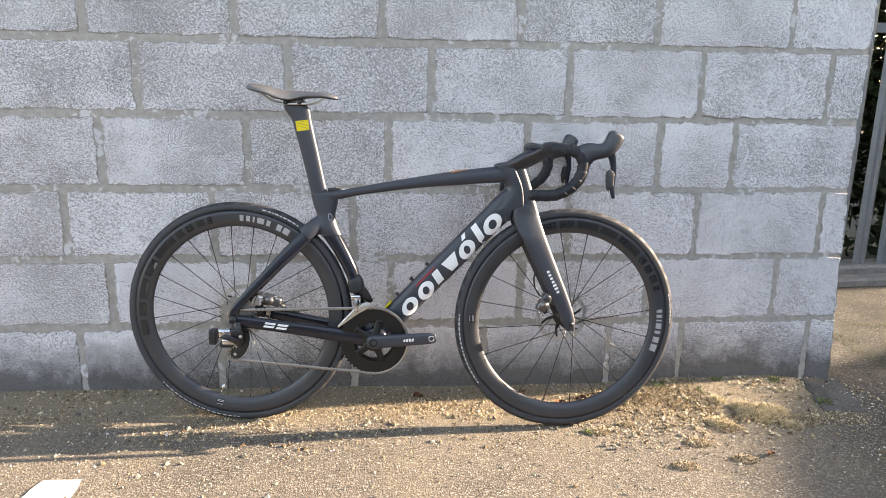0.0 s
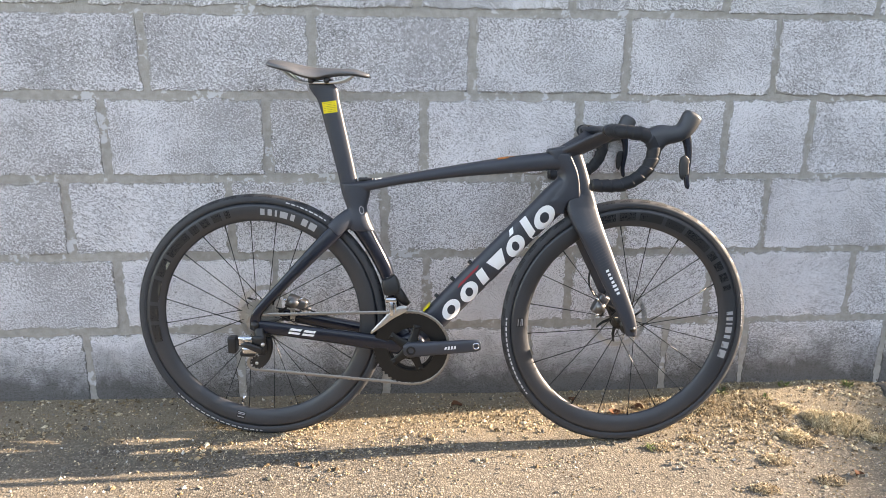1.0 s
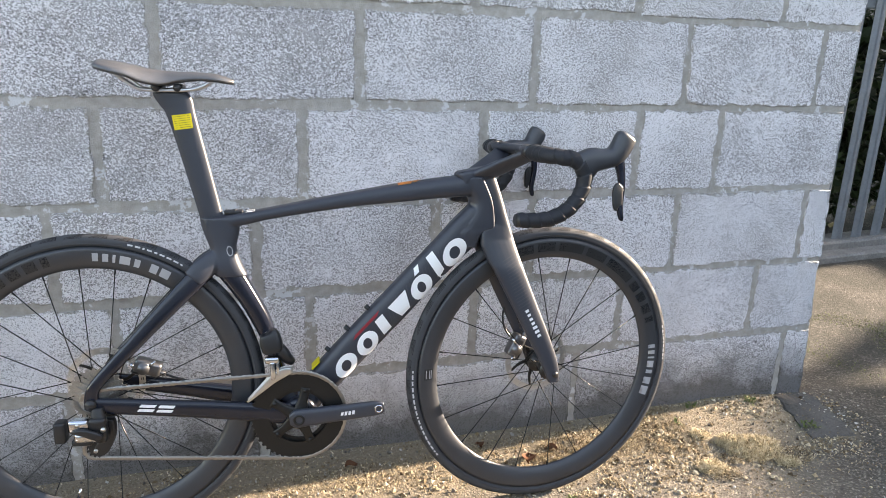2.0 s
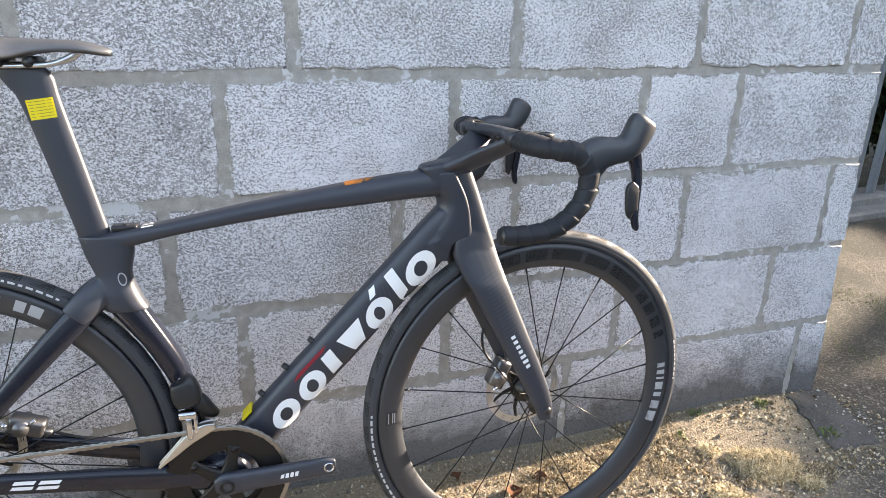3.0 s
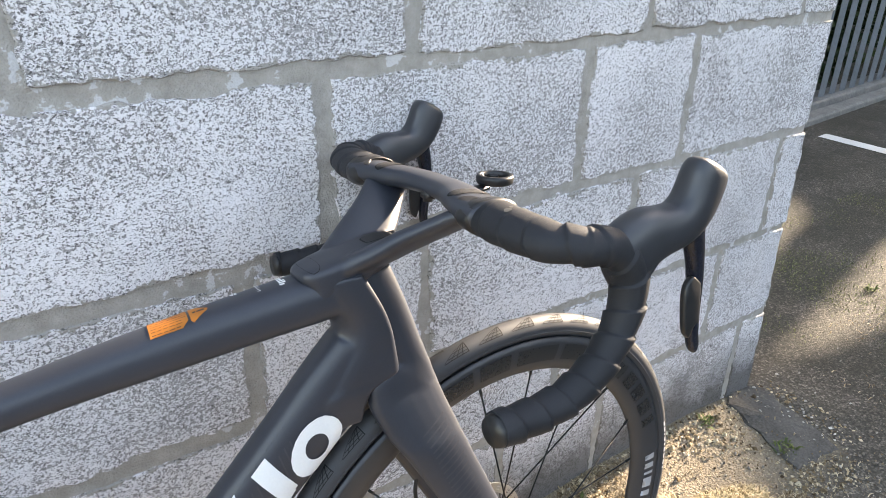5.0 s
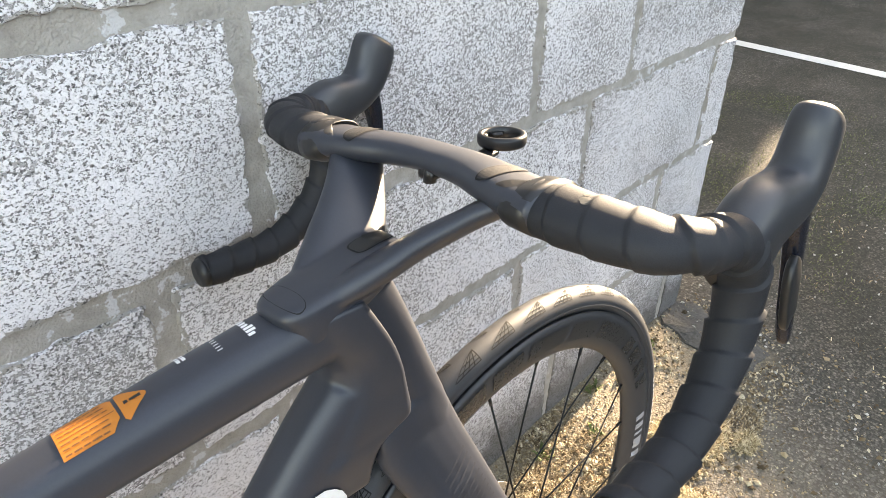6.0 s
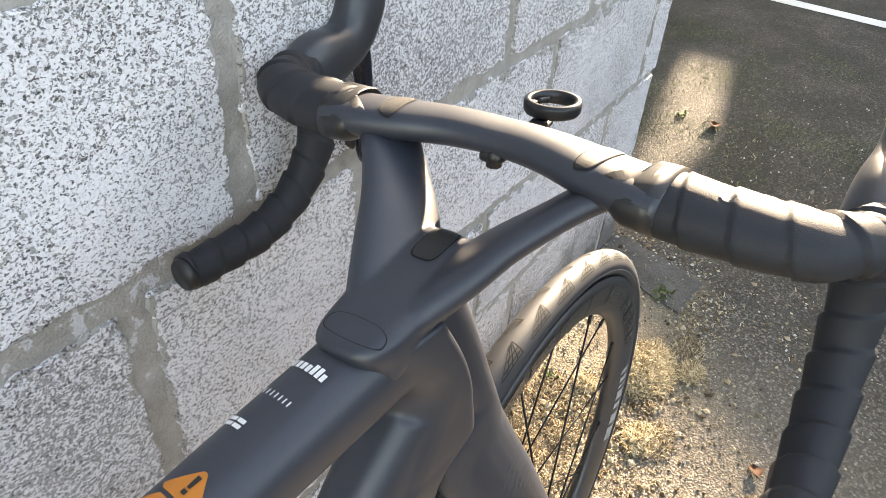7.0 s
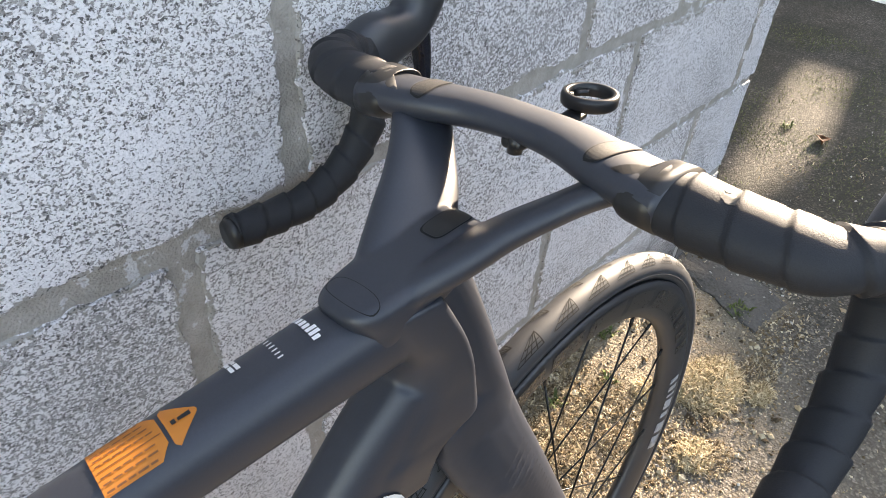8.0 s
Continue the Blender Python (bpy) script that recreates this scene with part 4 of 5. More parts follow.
def build_wheel_marks():
    # broad gloss letters-like blocks, light maker's bars, white sidewall print
    for rim, tyre, surf, bold, thin, soft, print_a, print_b, box_at in (
            (f_rim, f_tyre, f_surf, (-20, -11), (-9, 6), (18, 108), (-2, 14), (176, 216), 178),
            (r_rim, r_tyre, r_surf, (58, 66), (70, 88), (104, 194), (56, 76), (222, 268), 256)):
        for shape in arc(bold[0], bold[1], 0.2925, 0.019, (1.0, 0.8)) + arc(thin[0], thin[1], 0.2925, 0.017, (0.5, 0.9, 0.25, 0.5, 0.5), 0.35):
            decal("maker_bar", [shape], surf, GREY, rim, cuts=1, label="light grey bar of the maker's mark")
        decal("gloss_marking", arc(soft[0], soft[1], 0.2935, 0.021, (0.3, 0.5, 0.5, 0.5, 1.6, 1.1, 1.3, 0.9, 1.0), 0.22), surf, RIMMARK, rim, cuts=1, label="gloss black marking")
        decal("white_print", arc(print_a[0], print_a[1], 0.3262, 0.0034, (0.5, 1, 1, 1, 0.6, 1, 0.4, 1, 1), 0.45), surf, PRINT, tyre, cuts=0, label="white print on the sidewall")
        decal("white_print", arc(print_b[0], print_b[1], 0.3262, 0.0036, (0.5, 1, 1, 1, 1, 1, 0.8, 1, 0.4, 1, 0.9, 1, 1, 1, 1, 0.4, 0.6), 0.45), surf, PRINT, tyre, cuts=0, label="white print on the sidewall")
        c, s = math.cos(radians(box_at)), math.sin(radians(box_at))
        decal("rim_label", [turned_box(0.2885 * c, 0.2885 * s, box_at, 0.020, 0.026)], surf, RIMMARK, rim, cuts=2, lift=0.0005, label="small black rim label")
        bars = [turned_box((0.2885 + dr) * c - dt * s, (0.2885 + dr) * s + dt * c, box_at, 0.0022, 0.020 if dr else 0.016) for dr, dt in ((0.006, 0), (-0.002, 0), (-0.006, 0))]
        decal("rim_label_print", bars, surf, GREY, rim, cuts=1, lift=0.0009)


build_wheel_marks()


def build_valve(wheel, angle):
    c, s = math.cos(radians(angle)), math.sin(radians(angle))
    bm = bmesh.new()
    rod(bm, (0.266 * c, 0, 0.266 * s), (0.252 * c, 0, 0.252 * s), 0.0030, 10)
    rod(bm, (0.256 * c, 0, 0.256 * s), (0.236 * c, 0, 0.236 * s), 0.0042, 10, 0.003)
    part("valve", bm, POLISHED, wheel, "valve with a bright cap")


build_valve(rear_wheel, 255)


# fork
def build_fork():
    bm = bmesh.new()
    slab(bm, [(0.450, 0.795, 0.8430, 0.0238, 0), (0.425, 0.806, 0.8520, 0.0257, 0), (0.395, 0.816, 0.8620, 0.0279, 0), (0.370, 0.822, 0.8695, 0.0297, 0), (0.350, 0.828, 0.8755, 0.0310, 0), (0.335, 0.834, 0.8795, 0.0321, 0), (0.318, 0.842, 0.8835, 0.0332, 0)], n=3.2, count=32, steps=4)
    for s in (-1, 1):
        slab(bm, [(0.347, 0.838, 0.870, 0.0110, s * 0.0150), (0.336, 0.826, 0.8785, 0.0128, s * 0.0166), (0.326, 0.809, 0.8810, 0.0132, s * 0.0178), (0.310, 0.803, 0.884, 0.0135, s * 0.0228), (0.29, 0.808, 0.889, 0.0135, s * 0.0277), (0.265, 0.818, 0.8965, 0.0130, s * 0.0342), (0.24, 0.832, 0.904, 0.0125, s * 0.040), (0.17, 0.867, 0.930, 0.0115, s * 0.046), (0.10, 0.902, 0.957, 0.0105, s * 0.051), (0.04, 0.932, 0.978, 0.0095, s * 0.054), (0.005, 0.948, 0.985, 0.0085, s * 0.056), (-0.020, 0.958, 0.985, 0.0075, s * 0.057)], n=2.6, steps=4)
        slab(bm, [(0.352, 0.842, 0.8600, 0.0105, s * 0.0180), (0.344, 0.832, 0.8680, 0.0122, s * 0.0188), (0.338, 0.815, 0.8710, 0.0126, s * 0.0196), (0.331, 0.806, 0.8730, 0.0128, s * 0.0204), (0.310, 0.805, 0.8770, 0.0130, s * 0.0230), (0.285, 0.812, 0.8830, 0.0126, s * 0.0284), (0.255, 0.828, 0.8900, 0.0108, s * 0.0362)], n=4.0, count=32, steps=4)
    for v in bm.verts:
        low = max(0.0, min(1.0, (0.36 - v.co.z) / 0.36))
        v.co.x += 0.003 + 0.0095 * low
        v.co.z -= 0.006 * low
    fork = front(part("fork", fused(bm, 0.0018, 4), CARBON, bicycle, "matt black bladed carbon fork"))
    surf = tree_of(fork)
    for i in range(7):
        decal("fork_mark", [turned_box(0.9110 + 0.0050 * i, 0.150 - 0.0098 * i, -64, 0.0066, 0.0085 if i not in (4, 5) else 0.011)], surf, WHITE, fork, cuts=1, label="small white maker's mark")
    lines = [turned_box(0.868 + 0.0026 * i, 0.272 - 0.0072 * i, 28, 0.032, 0.0022) for i in range(24)]
    tagged(decal("pinstripe_band", lines, surf, WEAVE, fork, cuts=2, lift=0.0003), kind="stuff")
    bm = bmesh.new()
    rod(bm, (FRONT_X, -0.066, -0.006), (FRONT_X, 0.066, -0.006), 0.0075, 16)
    rod(bm, (FRONT_X, -0.0665, -0.006), (FRONT_X, -0.060, -0.006), 0.0075, 16)
    part("thru_axle", bm, PLASTIC, fork)
    bm = bmesh.new()
    lathe(bm, [(0.012, -0.0245), (0.0238, -0.0245), (0.0238, 0.0145), (0.012, 0.0145)], (0, 0, 0), 32)
    for v in bm.verts:
        v.co = Vector((v.co.x * 0.96 + 0.825, v.co.z, v.co.y * 0.12 + 0.449))
    part("headset_cover", bm, CARBON, fork)
    return fork


fork = build_fork()


def build_caliper(name, at, turn, owner, steered):
    bm = bmesh.new()
    box(bm, -0.028, 0.028, -0.017, 0.012, -0.015, 0.015, 0.006, 2)
    rod(bm, (-0.006, -0.026, 0), (-0.006, 0.016, 0), 0.0125, 20)
    box(bm, 0.016, 0.040, -0.008, 0.006, -0.012, -0.002, 0.002)
    cal = part("disc_caliper", bm, CALIPER, bicycle, "grey metal disc brake caliper")
    m = Matrix.Translation(at) @ Matrix.Rotation(radians(turn), 4, "Y")
    cal.matrix_basis = TURNED @ m if steered else m
    bm = bmesh.new()
    rod(bm, (0.004, -0.020, 0.009), (0.012, -0.022, 0.024), 0.0028, 8)
    part("bolt", bm, POLISHED, cal, "bright bolt")
    bm = bmesh.new()
    rod(bm, (-0.026, -0.018, -0.003), (-0.034, -0.019, 0.002), 0.004, 10)
    part("bolt", bm, POLISHED, cal, "bright bolt")
    bm = bmesh.new()
    box(bm, -0.030, -0.010, -0.012, 0.008, -0.022, -0.012, 0.003)
    part("mount", bm, PLASTIC, cal)


build_caliper("front", Vector((0.9245, 0.036, 0.040)), -62, fork, True)
build_caliper("rear", Vector((0.088, 0.038, 0.034)), 20, frame_part, False)


def build_hoses():
    bm = bmesh.new()
    wire(bm, [(0.065, 0.042, 0.030), (0.095, 0.049, 0.020), (0.135, 0.051, 0.000), (0.19, 0.047, -0.016), (0.25, 0.042, -0.030)], 0.0026)
    part("brake_hose", bm, PLASTIC, frame_part, "black brake hose")
    bm = bmesh.new()
    wire(bm, [(0.903, 0.044, 0.148), (0.894, 0.043, 0.117), (0.897, 0.040, 0.086), (0.911, 0.036, 0.061)], 0.0026)
    part("brake_hose", bm, PLASTIC, fork, "black brake hose")


build_hoses()


# drive train
def gear(bm, centre, r, thick, teeth, inner, y):
    c = Vector(centre)
    n = teeth * 4
    rings = []
    outline = []
    for i in range(n):
        t = 2 * math.pi * i / n
        rr = r + (0.0022 if i % 4 in (1, 2) else -0.0022)
        outline.append((rr, t))
    rows = []
    for yy in (y - thick / 2, y + thick / 2):
        rows.append([bm.verts.new((c.x + rr * math.cos(t), yy, c.z + rr * math.sin(t))) for rr, t in outline])
        rows.append([bm.verts.new((c.x + inner * math.cos(t), yy, c.z + inner * math.sin(t))) for rr, t in outline])
    for i in range(n):
        j = (i + 1) % n
        bm.faces.new((rows[0][i], rows[0][j], rows[1][j], rows[1][i]))
        bm.faces.new((rows[2][j], rows[2][i], rows[3][i], rows[3][j]))
        bm.faces.new((rows[0][j], rows[0][i], rows[2][i], rows[2][j]))
        bm.faces.new((rows[1][i], rows[1][j], rows[3][j], rows[3][i]))


def build_drive():
    crankset = new("crankset")
    crankset.empty_display_size = 0.05
    crankset.parent = bicycle
    crankset.location = BB
    tagged(crankset, "black carbon crankset with two chainrings")
    bm = bmesh.new()
    gear(bm, (0, 0, 0), 0.1005, 0.0030, 50, 0.062, -0.0475)
    part("chainring", bm, RINGBLACK, crankset, "large black chainring", False)
    bm = bmesh.new()
    gear(bm, (0, 0, 0), 0.0690, 0.0028, 34, 0.054, -0.0405)
    part("chainring", bm, RINGBLACK, crankset, "small dark chainring", False)
    bm = bmesh.new()
    for i in range(5):
        a = math.radians(4 + 72 * i)
        d = Vector((math.cos(a), 0, math.sin(a)))
        tube(bm, [(*(d * 0.010 + Vector((0, -0.052, 0))), 0.017, 0.005), (*(d * 0.036 + Vector((0, -0.0495, 0))), 0.0105, 0.004), (*(d * 0.055 + Vector((0, -0.0480, 0))), 0.0100, 0.0035), (*(d * 0.066 + Vector((0, -0.0475, 0))), 0.0120, 0.003)], n=3, count=12, steps=3)
        rod(bm, d * 0.0605 + Vector((0, -0.0535, 0)), d * 0.0605 + Vector((0, -0.040, 0)), 0.0045, 12)
    part("spider", bm, RINGBLACK, crankset)
    for s, length in ((-1, 1), (1, -1)):
        bm = bmesh.new()
        a = radians(6.0)
        rows = []
        for q, y, h, w in ((-0.020, 0.060, 0.012, 0.006), (-0.010, 0.060, 0.0190, 0.008), (0.0, 0.060, 0.0210, 0.009), (0.03, 0.061, 0.0195, 0.0095), (0.10, 0.066, 0.0178, 0.0085), (0.15, 0.069, 0.0170, 0.007), (0.172, 0.070, 0.0160, 0.0065), (0.184, 0.070, 0.011, 0.006)):
            rows.append((length * q * math.cos(a), s * y, length * q * math.sin(a), h, w))
        tube(bm, rows, n=3.0, count=20, steps=4)
        arm = part("crank_arm", bm, CARBON, crankset, "black carbon crank arm with an open pedal thread")
        if s < 0:
            surf = tree_of(arm)
            marks = [turned_box(0.092 + 0.0080 * i, 0.0105 + 0.0009 * i, 6, 0.0056, 0.0088 if i else 0.007, 0.0012) for i in range(4)]
            decal("crank_mark", marks, surf, WHITE, arm, cuts=1, label="small white mark")
        bm = bmesh.new()
        at = Vector((length * 0.172 * math.cos(a), 0, length * 0.172 * math.sin(a)))
        lathe(bm, [(0.0062, -0.0765), (0.0090, -0.0772), (0.0095, -0.0640), (0.0062, -0.0640)], at, 28)
        if s > 0:
            for v in bm.verts:
                v.co.y *= -1
        part("thread_insert", bm, POLISHED, arm, "polished pedal thread insert")
    bm = bmesh.new()
    lathe(bm, [(0.0, -0.0660), (0.0065, -0.0660), (0.0075, -0.0700), (0.0120, -0.0712), (0.0125, -0.0660)], (0, 0, 0), 28, False)
    part("crank_bolt", bm, RINGBLACK, crankset)

    cassette = new("cassette")
    cassette.empty_display_size = 0.05
    cassette.parent = bicycle
    tagged(cassette, "grey steel eleven-cog cassette")
    for i, teeth in enumerate((28, 25, 22, 20, 18, 16, 15, 14, 13, 12, 11)):
        bm = bmesh.new()
        gear(bm, (0, 0, 0), teeth * 0.01268 / (2 * math.pi), 0.0018, teeth, 0.014 if teeth < 16 else 0.022, -0.0235 - 0.0034 * i)
        part("cog", bm, COGSTEEL, cassette, smooth=False)

    # chain: links along its run
    def arc_pts(c, r, a0, a1, n, y):
        return [Vector((c.x + r * math.cos(radians(a0 + (a1 - a0) * k / n)), y, c.z + r * math.sin(radians(a0 + (a1 - a0) * k / n)))) for k in range(n + 1)]
    run = []
    run += arc_pts(BB, 0.1005, 96, -95, 44, -0.0475)
    low, up = Vector((-0.012, 0, -0.1135)), Vector((-0.010, 0, -0.066))
    run += arc_pts(low, 0.0195, -85, -205, 10, -0.045)
    run += arc_pts(up, 0.020, 0, 60, 5, -0.045)
    run += arc_pts(Vector((0, 0, 0)), 0.0235, 238, 94, 14, -0.0560)
    run.append(run[0].copy())
    steps, acc = [], 0.0
    pitch = 0.01268
    for p, q in zip(run, run[1:]):
        d = (q - p).length
        while acc < d:
            steps.append(p.lerp(q, acc / d))
            acc += pitch
        acc -= d
    bm = bmesh.new()
    for i, (p, q) in enumerate(zip(steps, steps[1:])):
        off = 0.0028 if i % 2 else 0.0017
        d = (q - p).normalized()
        m = (p + q) / 2
        for s in (-1, 1):
            o = Vector((0, s * off, 0))
            tube(bm, [(*(p + o - d * 0.0030), 0.0025, 0.00055), (*(p + o), 0.0040, 0.00055), (*(m + o), 0.0030, 0.00055), (*(q + o), 0.0040, 0.00055), (*(q + o + d * 0.0030), 0.0025, 0.00055)], n=2.5, count=8, steps=1)
        rod(bm, p - Vector((0, 0.0033, 0)), p + Vector((0, 0.0033, 0)), 0.0026, 8)
    part("chain", bm, CHAINSTEEL, bicycle, "clean grey steel chain", False)

    # rear derailleur
    rd = new("rear_derailleur")
    rd.empty_display_size = 0.03
    rd.location = (0.007, 0, 0.002)
    rd.parent = bicycle
    tagged(rd, "electronic rear derailleur with a polished body")
    bm = bmesh.new()
    tube(bm, [(0.004, -0.072, -0.010, 0.012, 0.009), (0.006, -0.076, -0.026, 0.013, 0.010), (0.012, -0.080, -0.042, 0.012, 0.010)], n=2.4, steps=3)
    part("hanger_knuckle", bm, PLASTIC, rd)
    bm = bmesh.new()
    box(bm, -0.050, -0.010, -0.092, -0.070, -0.056, -0.027, 0.009, 4)
    box(bm, -0.040, 0.006, -0.094, -0.074, -0.076, -0.054, 0.009, 4)
    part("body", bm, POLISHED, rd, "polished silver linkage")
    bm = bmesh.new()
    tube(bm, [(-0.040, -0.0945, -0.050, 0.003, 0.003), (-0.022, -0.0960, -0.050, 0.0075, 0.004), (0.004, -0.0965, -0.060, 0.0090, 0.004), (0.014, -0.0940, -0.068, 0.006, 0.003)], n=3.0, count=20, steps=3)
    box(bm, -0.012, 0.022, -0.091, -0.070, -0.056, -0.026, 0.009, 4)
    box(bm, -0.046, -0.006, -0.090, -0.074, -0.084, -0.070, 0.006, 3)
    box(bm, 0.000, 0.020, -0.088, -0.060, -0.082, -0.052, 0.008, 3)
    part("link_plate", bm, PLASTIC, rd, "black outer link")
    bm = bmesh.new()
    box(bm, -0.075, -0.053, -0.096, -0.068, -0.074, -0.029, 0.006, 3)
    part("battery", bm, PLASTIC, rd, "black battery block")
    bm = bmesh.new()
    rod(bm, (-0.030, -0.0955, -0.036), (-0.030, -0.090, -0.036), 0.0045, 14)
    rod(bm, (-0.008, -0.0995, -0.053), (-0.008, -0.095, -0.053), 0.0035, 14)
    rod(bm, (0.018, -0.0960, -0.048), (0.018, -0.090, -0.048), 0.0050, 14)
    part("pivot_pin", bm, STEEL, rd, "steel pivot pins")
    for y in (-0.054, -0.038):
        bm = bmesh.new()
        tube(bm, [(0.018, y, -0.046, 0.008, 0.0012), (0.017, y, -0.062, 0.012, 0.0012), (0.014, y, -0.086, 0.012, 0.0012), (0.000, y, -0.110, 0.014, 0.0012), (-0.012, y, -0.122, 0.008, 0.0012)], n=2.4, steps=3)
        part("cage_plate", bm, PLASTIC, rd)
    for c in (low, up):
        bm = bmesh.new()
        gear(bm, c, 0.0175, 0.004, 12, 0.004, -0.046)
        part("jockey_wheel", bm, PLASTIC, rd, smooth=False)
        bm = bmesh.new()
        rod(bm, c + Vector((0, -0.057, 0)), c + Vector((0, -0.036, 0)), 0.0045, 12)
        part("pivot_bolt", bm, STEEL, rd)
    # front derailleur
    fd = new("front_derailleur")
    fd.empty_display_size = 0.03
    fd.location = (0.009, 0, 0.003)
    fd.parent = bicycle
    tagged(fd, "electronic front derailleur with a steel cage")
    bm = bmesh.new()
    tube(bm, [(0.3420, -0.034, 0.1210, 0.014, 0.010), (0.3430, -0.034, 0.1180, 0.0200, 0.0130), (0.3460, -0.035, 0.1000, 0.0235, 0.0150), (0.3490, -0.036, 0.0830, 0.0215, 0.0150), (0.3500, -0.036, 0.0780, 0.0160, 0.0120)], n=3.6, count=28, steps=3)
    tube(bm, [(0.352, -0.030, 0.094, 0.011, 0.010), (0.366, -0.030, 0.078, 0.0135, 0.0120), (0.378, -0.028, 0.060, 0.0120, 0.0110), (0.388, -0.020, 0.048, 0.0080, 0.0080)], n=2.6, count=16, steps=3)
    part("motor", bm, PLASTIC, fd, "black motor unit")
    bm = bmesh.new()
    box(bm, 0.333, 0.362, -0.056, -0.040, 0.058, 0.072, 0.005, 3)
    box(bm, 0.344, 0.354, -0.057, -0.045, 0.022, 0.062, 0.003, 2)
    box(bm, 0.356, 0.362, -0.055, -0.044, 0.030, 0.062, 0.002, 2)
    part("linkage", bm, POLISHED, fd, "polished linkage")
    for y in (-0.054, -0.041):
        bm = bmesh.new()
        tube(bm, [(0.390, y, 0.042, 0.005, 0.0010), (0.370, y, 0.036, 0.0100, 0.0010), (0.346, y, 0.021, 0.0090, 0.0010), (0.323, y, 0.000, 0.0062, 0.0010), (0.307, y, -0.014, 0.0040, 0.0010), (0.294, y, -0.026, 0.0022, 0.0010)], n=2.6, steps=3, count=14)
        part("cage_plate", bm, STEEL, fd, "steel cage plate")


build_drive()

# handlebar, stem and levers, straight ahead in the bicycle's axes, then turned with the fork
YC = -0.004
BAR_ROLL, BAR_PITCH = 0.4, 3.3


def build_cockpit():
    bars = new("handlebar")
    bars.empty_display_size = 0.05
    bars.parent = bicycle
    bars.matrix_basis = TURNED @ Matrix.Translation((0.889, 0, 0.515)) @ Matrix.Rotation(radians(BAR_ROLL), 4, "X") @ Matrix.Rotation(radians(BAR_PITCH), 4, "Y") @ Matrix.Translation((-0.889, 0, -0.515))
    tagged(bars, "black aero handlebar with wrapped tape and forked stem")
    # bare aero top, swept forward in the middle
    bm = bmesh.new()
    rows = []
    for y, cx, hw in ((-0.110, 0.8895, 0.0262), (-0.090, 0.8915, 0.0266), (-0.065, 0.8975, 0.0250), (-0.040, 0.9045, 0.0222), (-0.018, 0.908, 0.0214), (0.0, 0.9085, 0.0212), (0.018, 0.908, 0.0214), (0.040, 0.9045, 0.0222), (0.065, 0.8975, 0.0250), (0.090, 0.8915, 0.0266), (0.110, 0.8895, 0.0262)):
        t = abs(y) / 0.125
        rows.append((cx + 0.005, y + YC, 0.5098 - 0.003 * t * t, 0.0100 + 0.003 * t, hw))
    tube(bm, rows, n=2.4, count=40, steps=4, side=Vector((1, 0, -0.13)))
    top = part("bar_top", bm, CARBON, bars, "bare matt carbon bar top")
    surf = tree_of(top)
    for s in (-1, 1):
        y = YC + s * 0.0670
        rings = []
        for grow in (1.0, 1.14):
            pill = []
            for i in range(24):
                t = 2 * math.pi * i / 24
                ct, st = math.cos(t), math.sin(t)
                dx = 0.0195 * math.copysign(abs(ct) ** 0.62, ct) * (grow if grow == 1 else 1.07)
                dy = 0.0062 * math.copysign(abs(st) ** 0.62, st) * grow
                pill.append((0.9005 + dx, y + dy + dx * s * 0.16))
            rings.append(pill)
        decal("port_edge", [[a, b, c, d] for a, b, c, d in zip(rings[0], rings[0][1:] + rings[0][:1], rings[1][1:] + rings[1][:1], rings[1])], surf, GROOVE, bars, "z", 2, 0.0007, "dark joint round the port cover")
        decal("port_cover", [rings[0]], surf, GRAINY, bars, "z", 7, 0.0007, "grained black oval port cover")
    # forked stem: a hull over the head with a collar, and two standing arms
    bm = bmesh.new()
    slab(bm, [(0.4170, 0.7735, 0.7795, 0.0215, YC + 0.004), (0.4235, 0.768, 0.789, 0.0245, YC + 0.004), (0.4305, 0.764, 0.805, 0.0262, YC + 0.004), (0.4375, 0.763, 0.828, 0.0268, YC + 0.003), (0.4440, 0.7590, 0.845, 0.0264, YC + 0.002), (0.4495, 0.7585, 0.853, 0.0256, YC + 0.001), (0.4540, 0.764, 0.857, 0.0250, YC), (0.4590, 0.783, 0.8600, 0.0246, YC), (0.4630, 0.803, 0.861, 0.0244, YC), (0.4665, 0.821, 0.861, 0.0225, YC), (0.4690, 0.835, 0.860, 0.0180, YC), (0.4702, 0.844, 0.857, 0.0110, YC)], n=3.2, count=44, steps=4)
    for s in (-1, 1):
        blade(bm, [(0.786, YC + s * 0.008, 0.4440, 0.0080, 0.0120, -0.62, s * 0.62, 0.32), (0.812, YC + s * 0.0135, 0.4520, 0.0105, 0.0215, -0.63, s * 0.61, 0.32), (0.836, YC + s * 0.0215, 0.4610, 0.0105, 0.0268, -0.66, s * 0.57, 0.32), (0.857, YC + s * 0.0345, 0.4735, 0.0096, 0.0258, -0.72, s * 0.48, 0.32), (0.876, YC + s * 0.0510, 0.4860, 0.0086, 0.0232, -0.80, s * 0.34, 0.25), (0.889, YC + s * 0.0640, 0.4955, 0.0086, 0.0218, -0.90, s * 0.16, 0.13), (0.898, YC + s * 0.0730, 0.5010, 0.0085, 0.0205, -1.0, s * 0.05, 0.0)], n=2.5, count=32, steps=5)
    stem = part("stem", fused(bm, 0.0014, 12), CARBON, bars, "matt black V-shaped stem")
    hull = tree_of(stem)
    slot = []
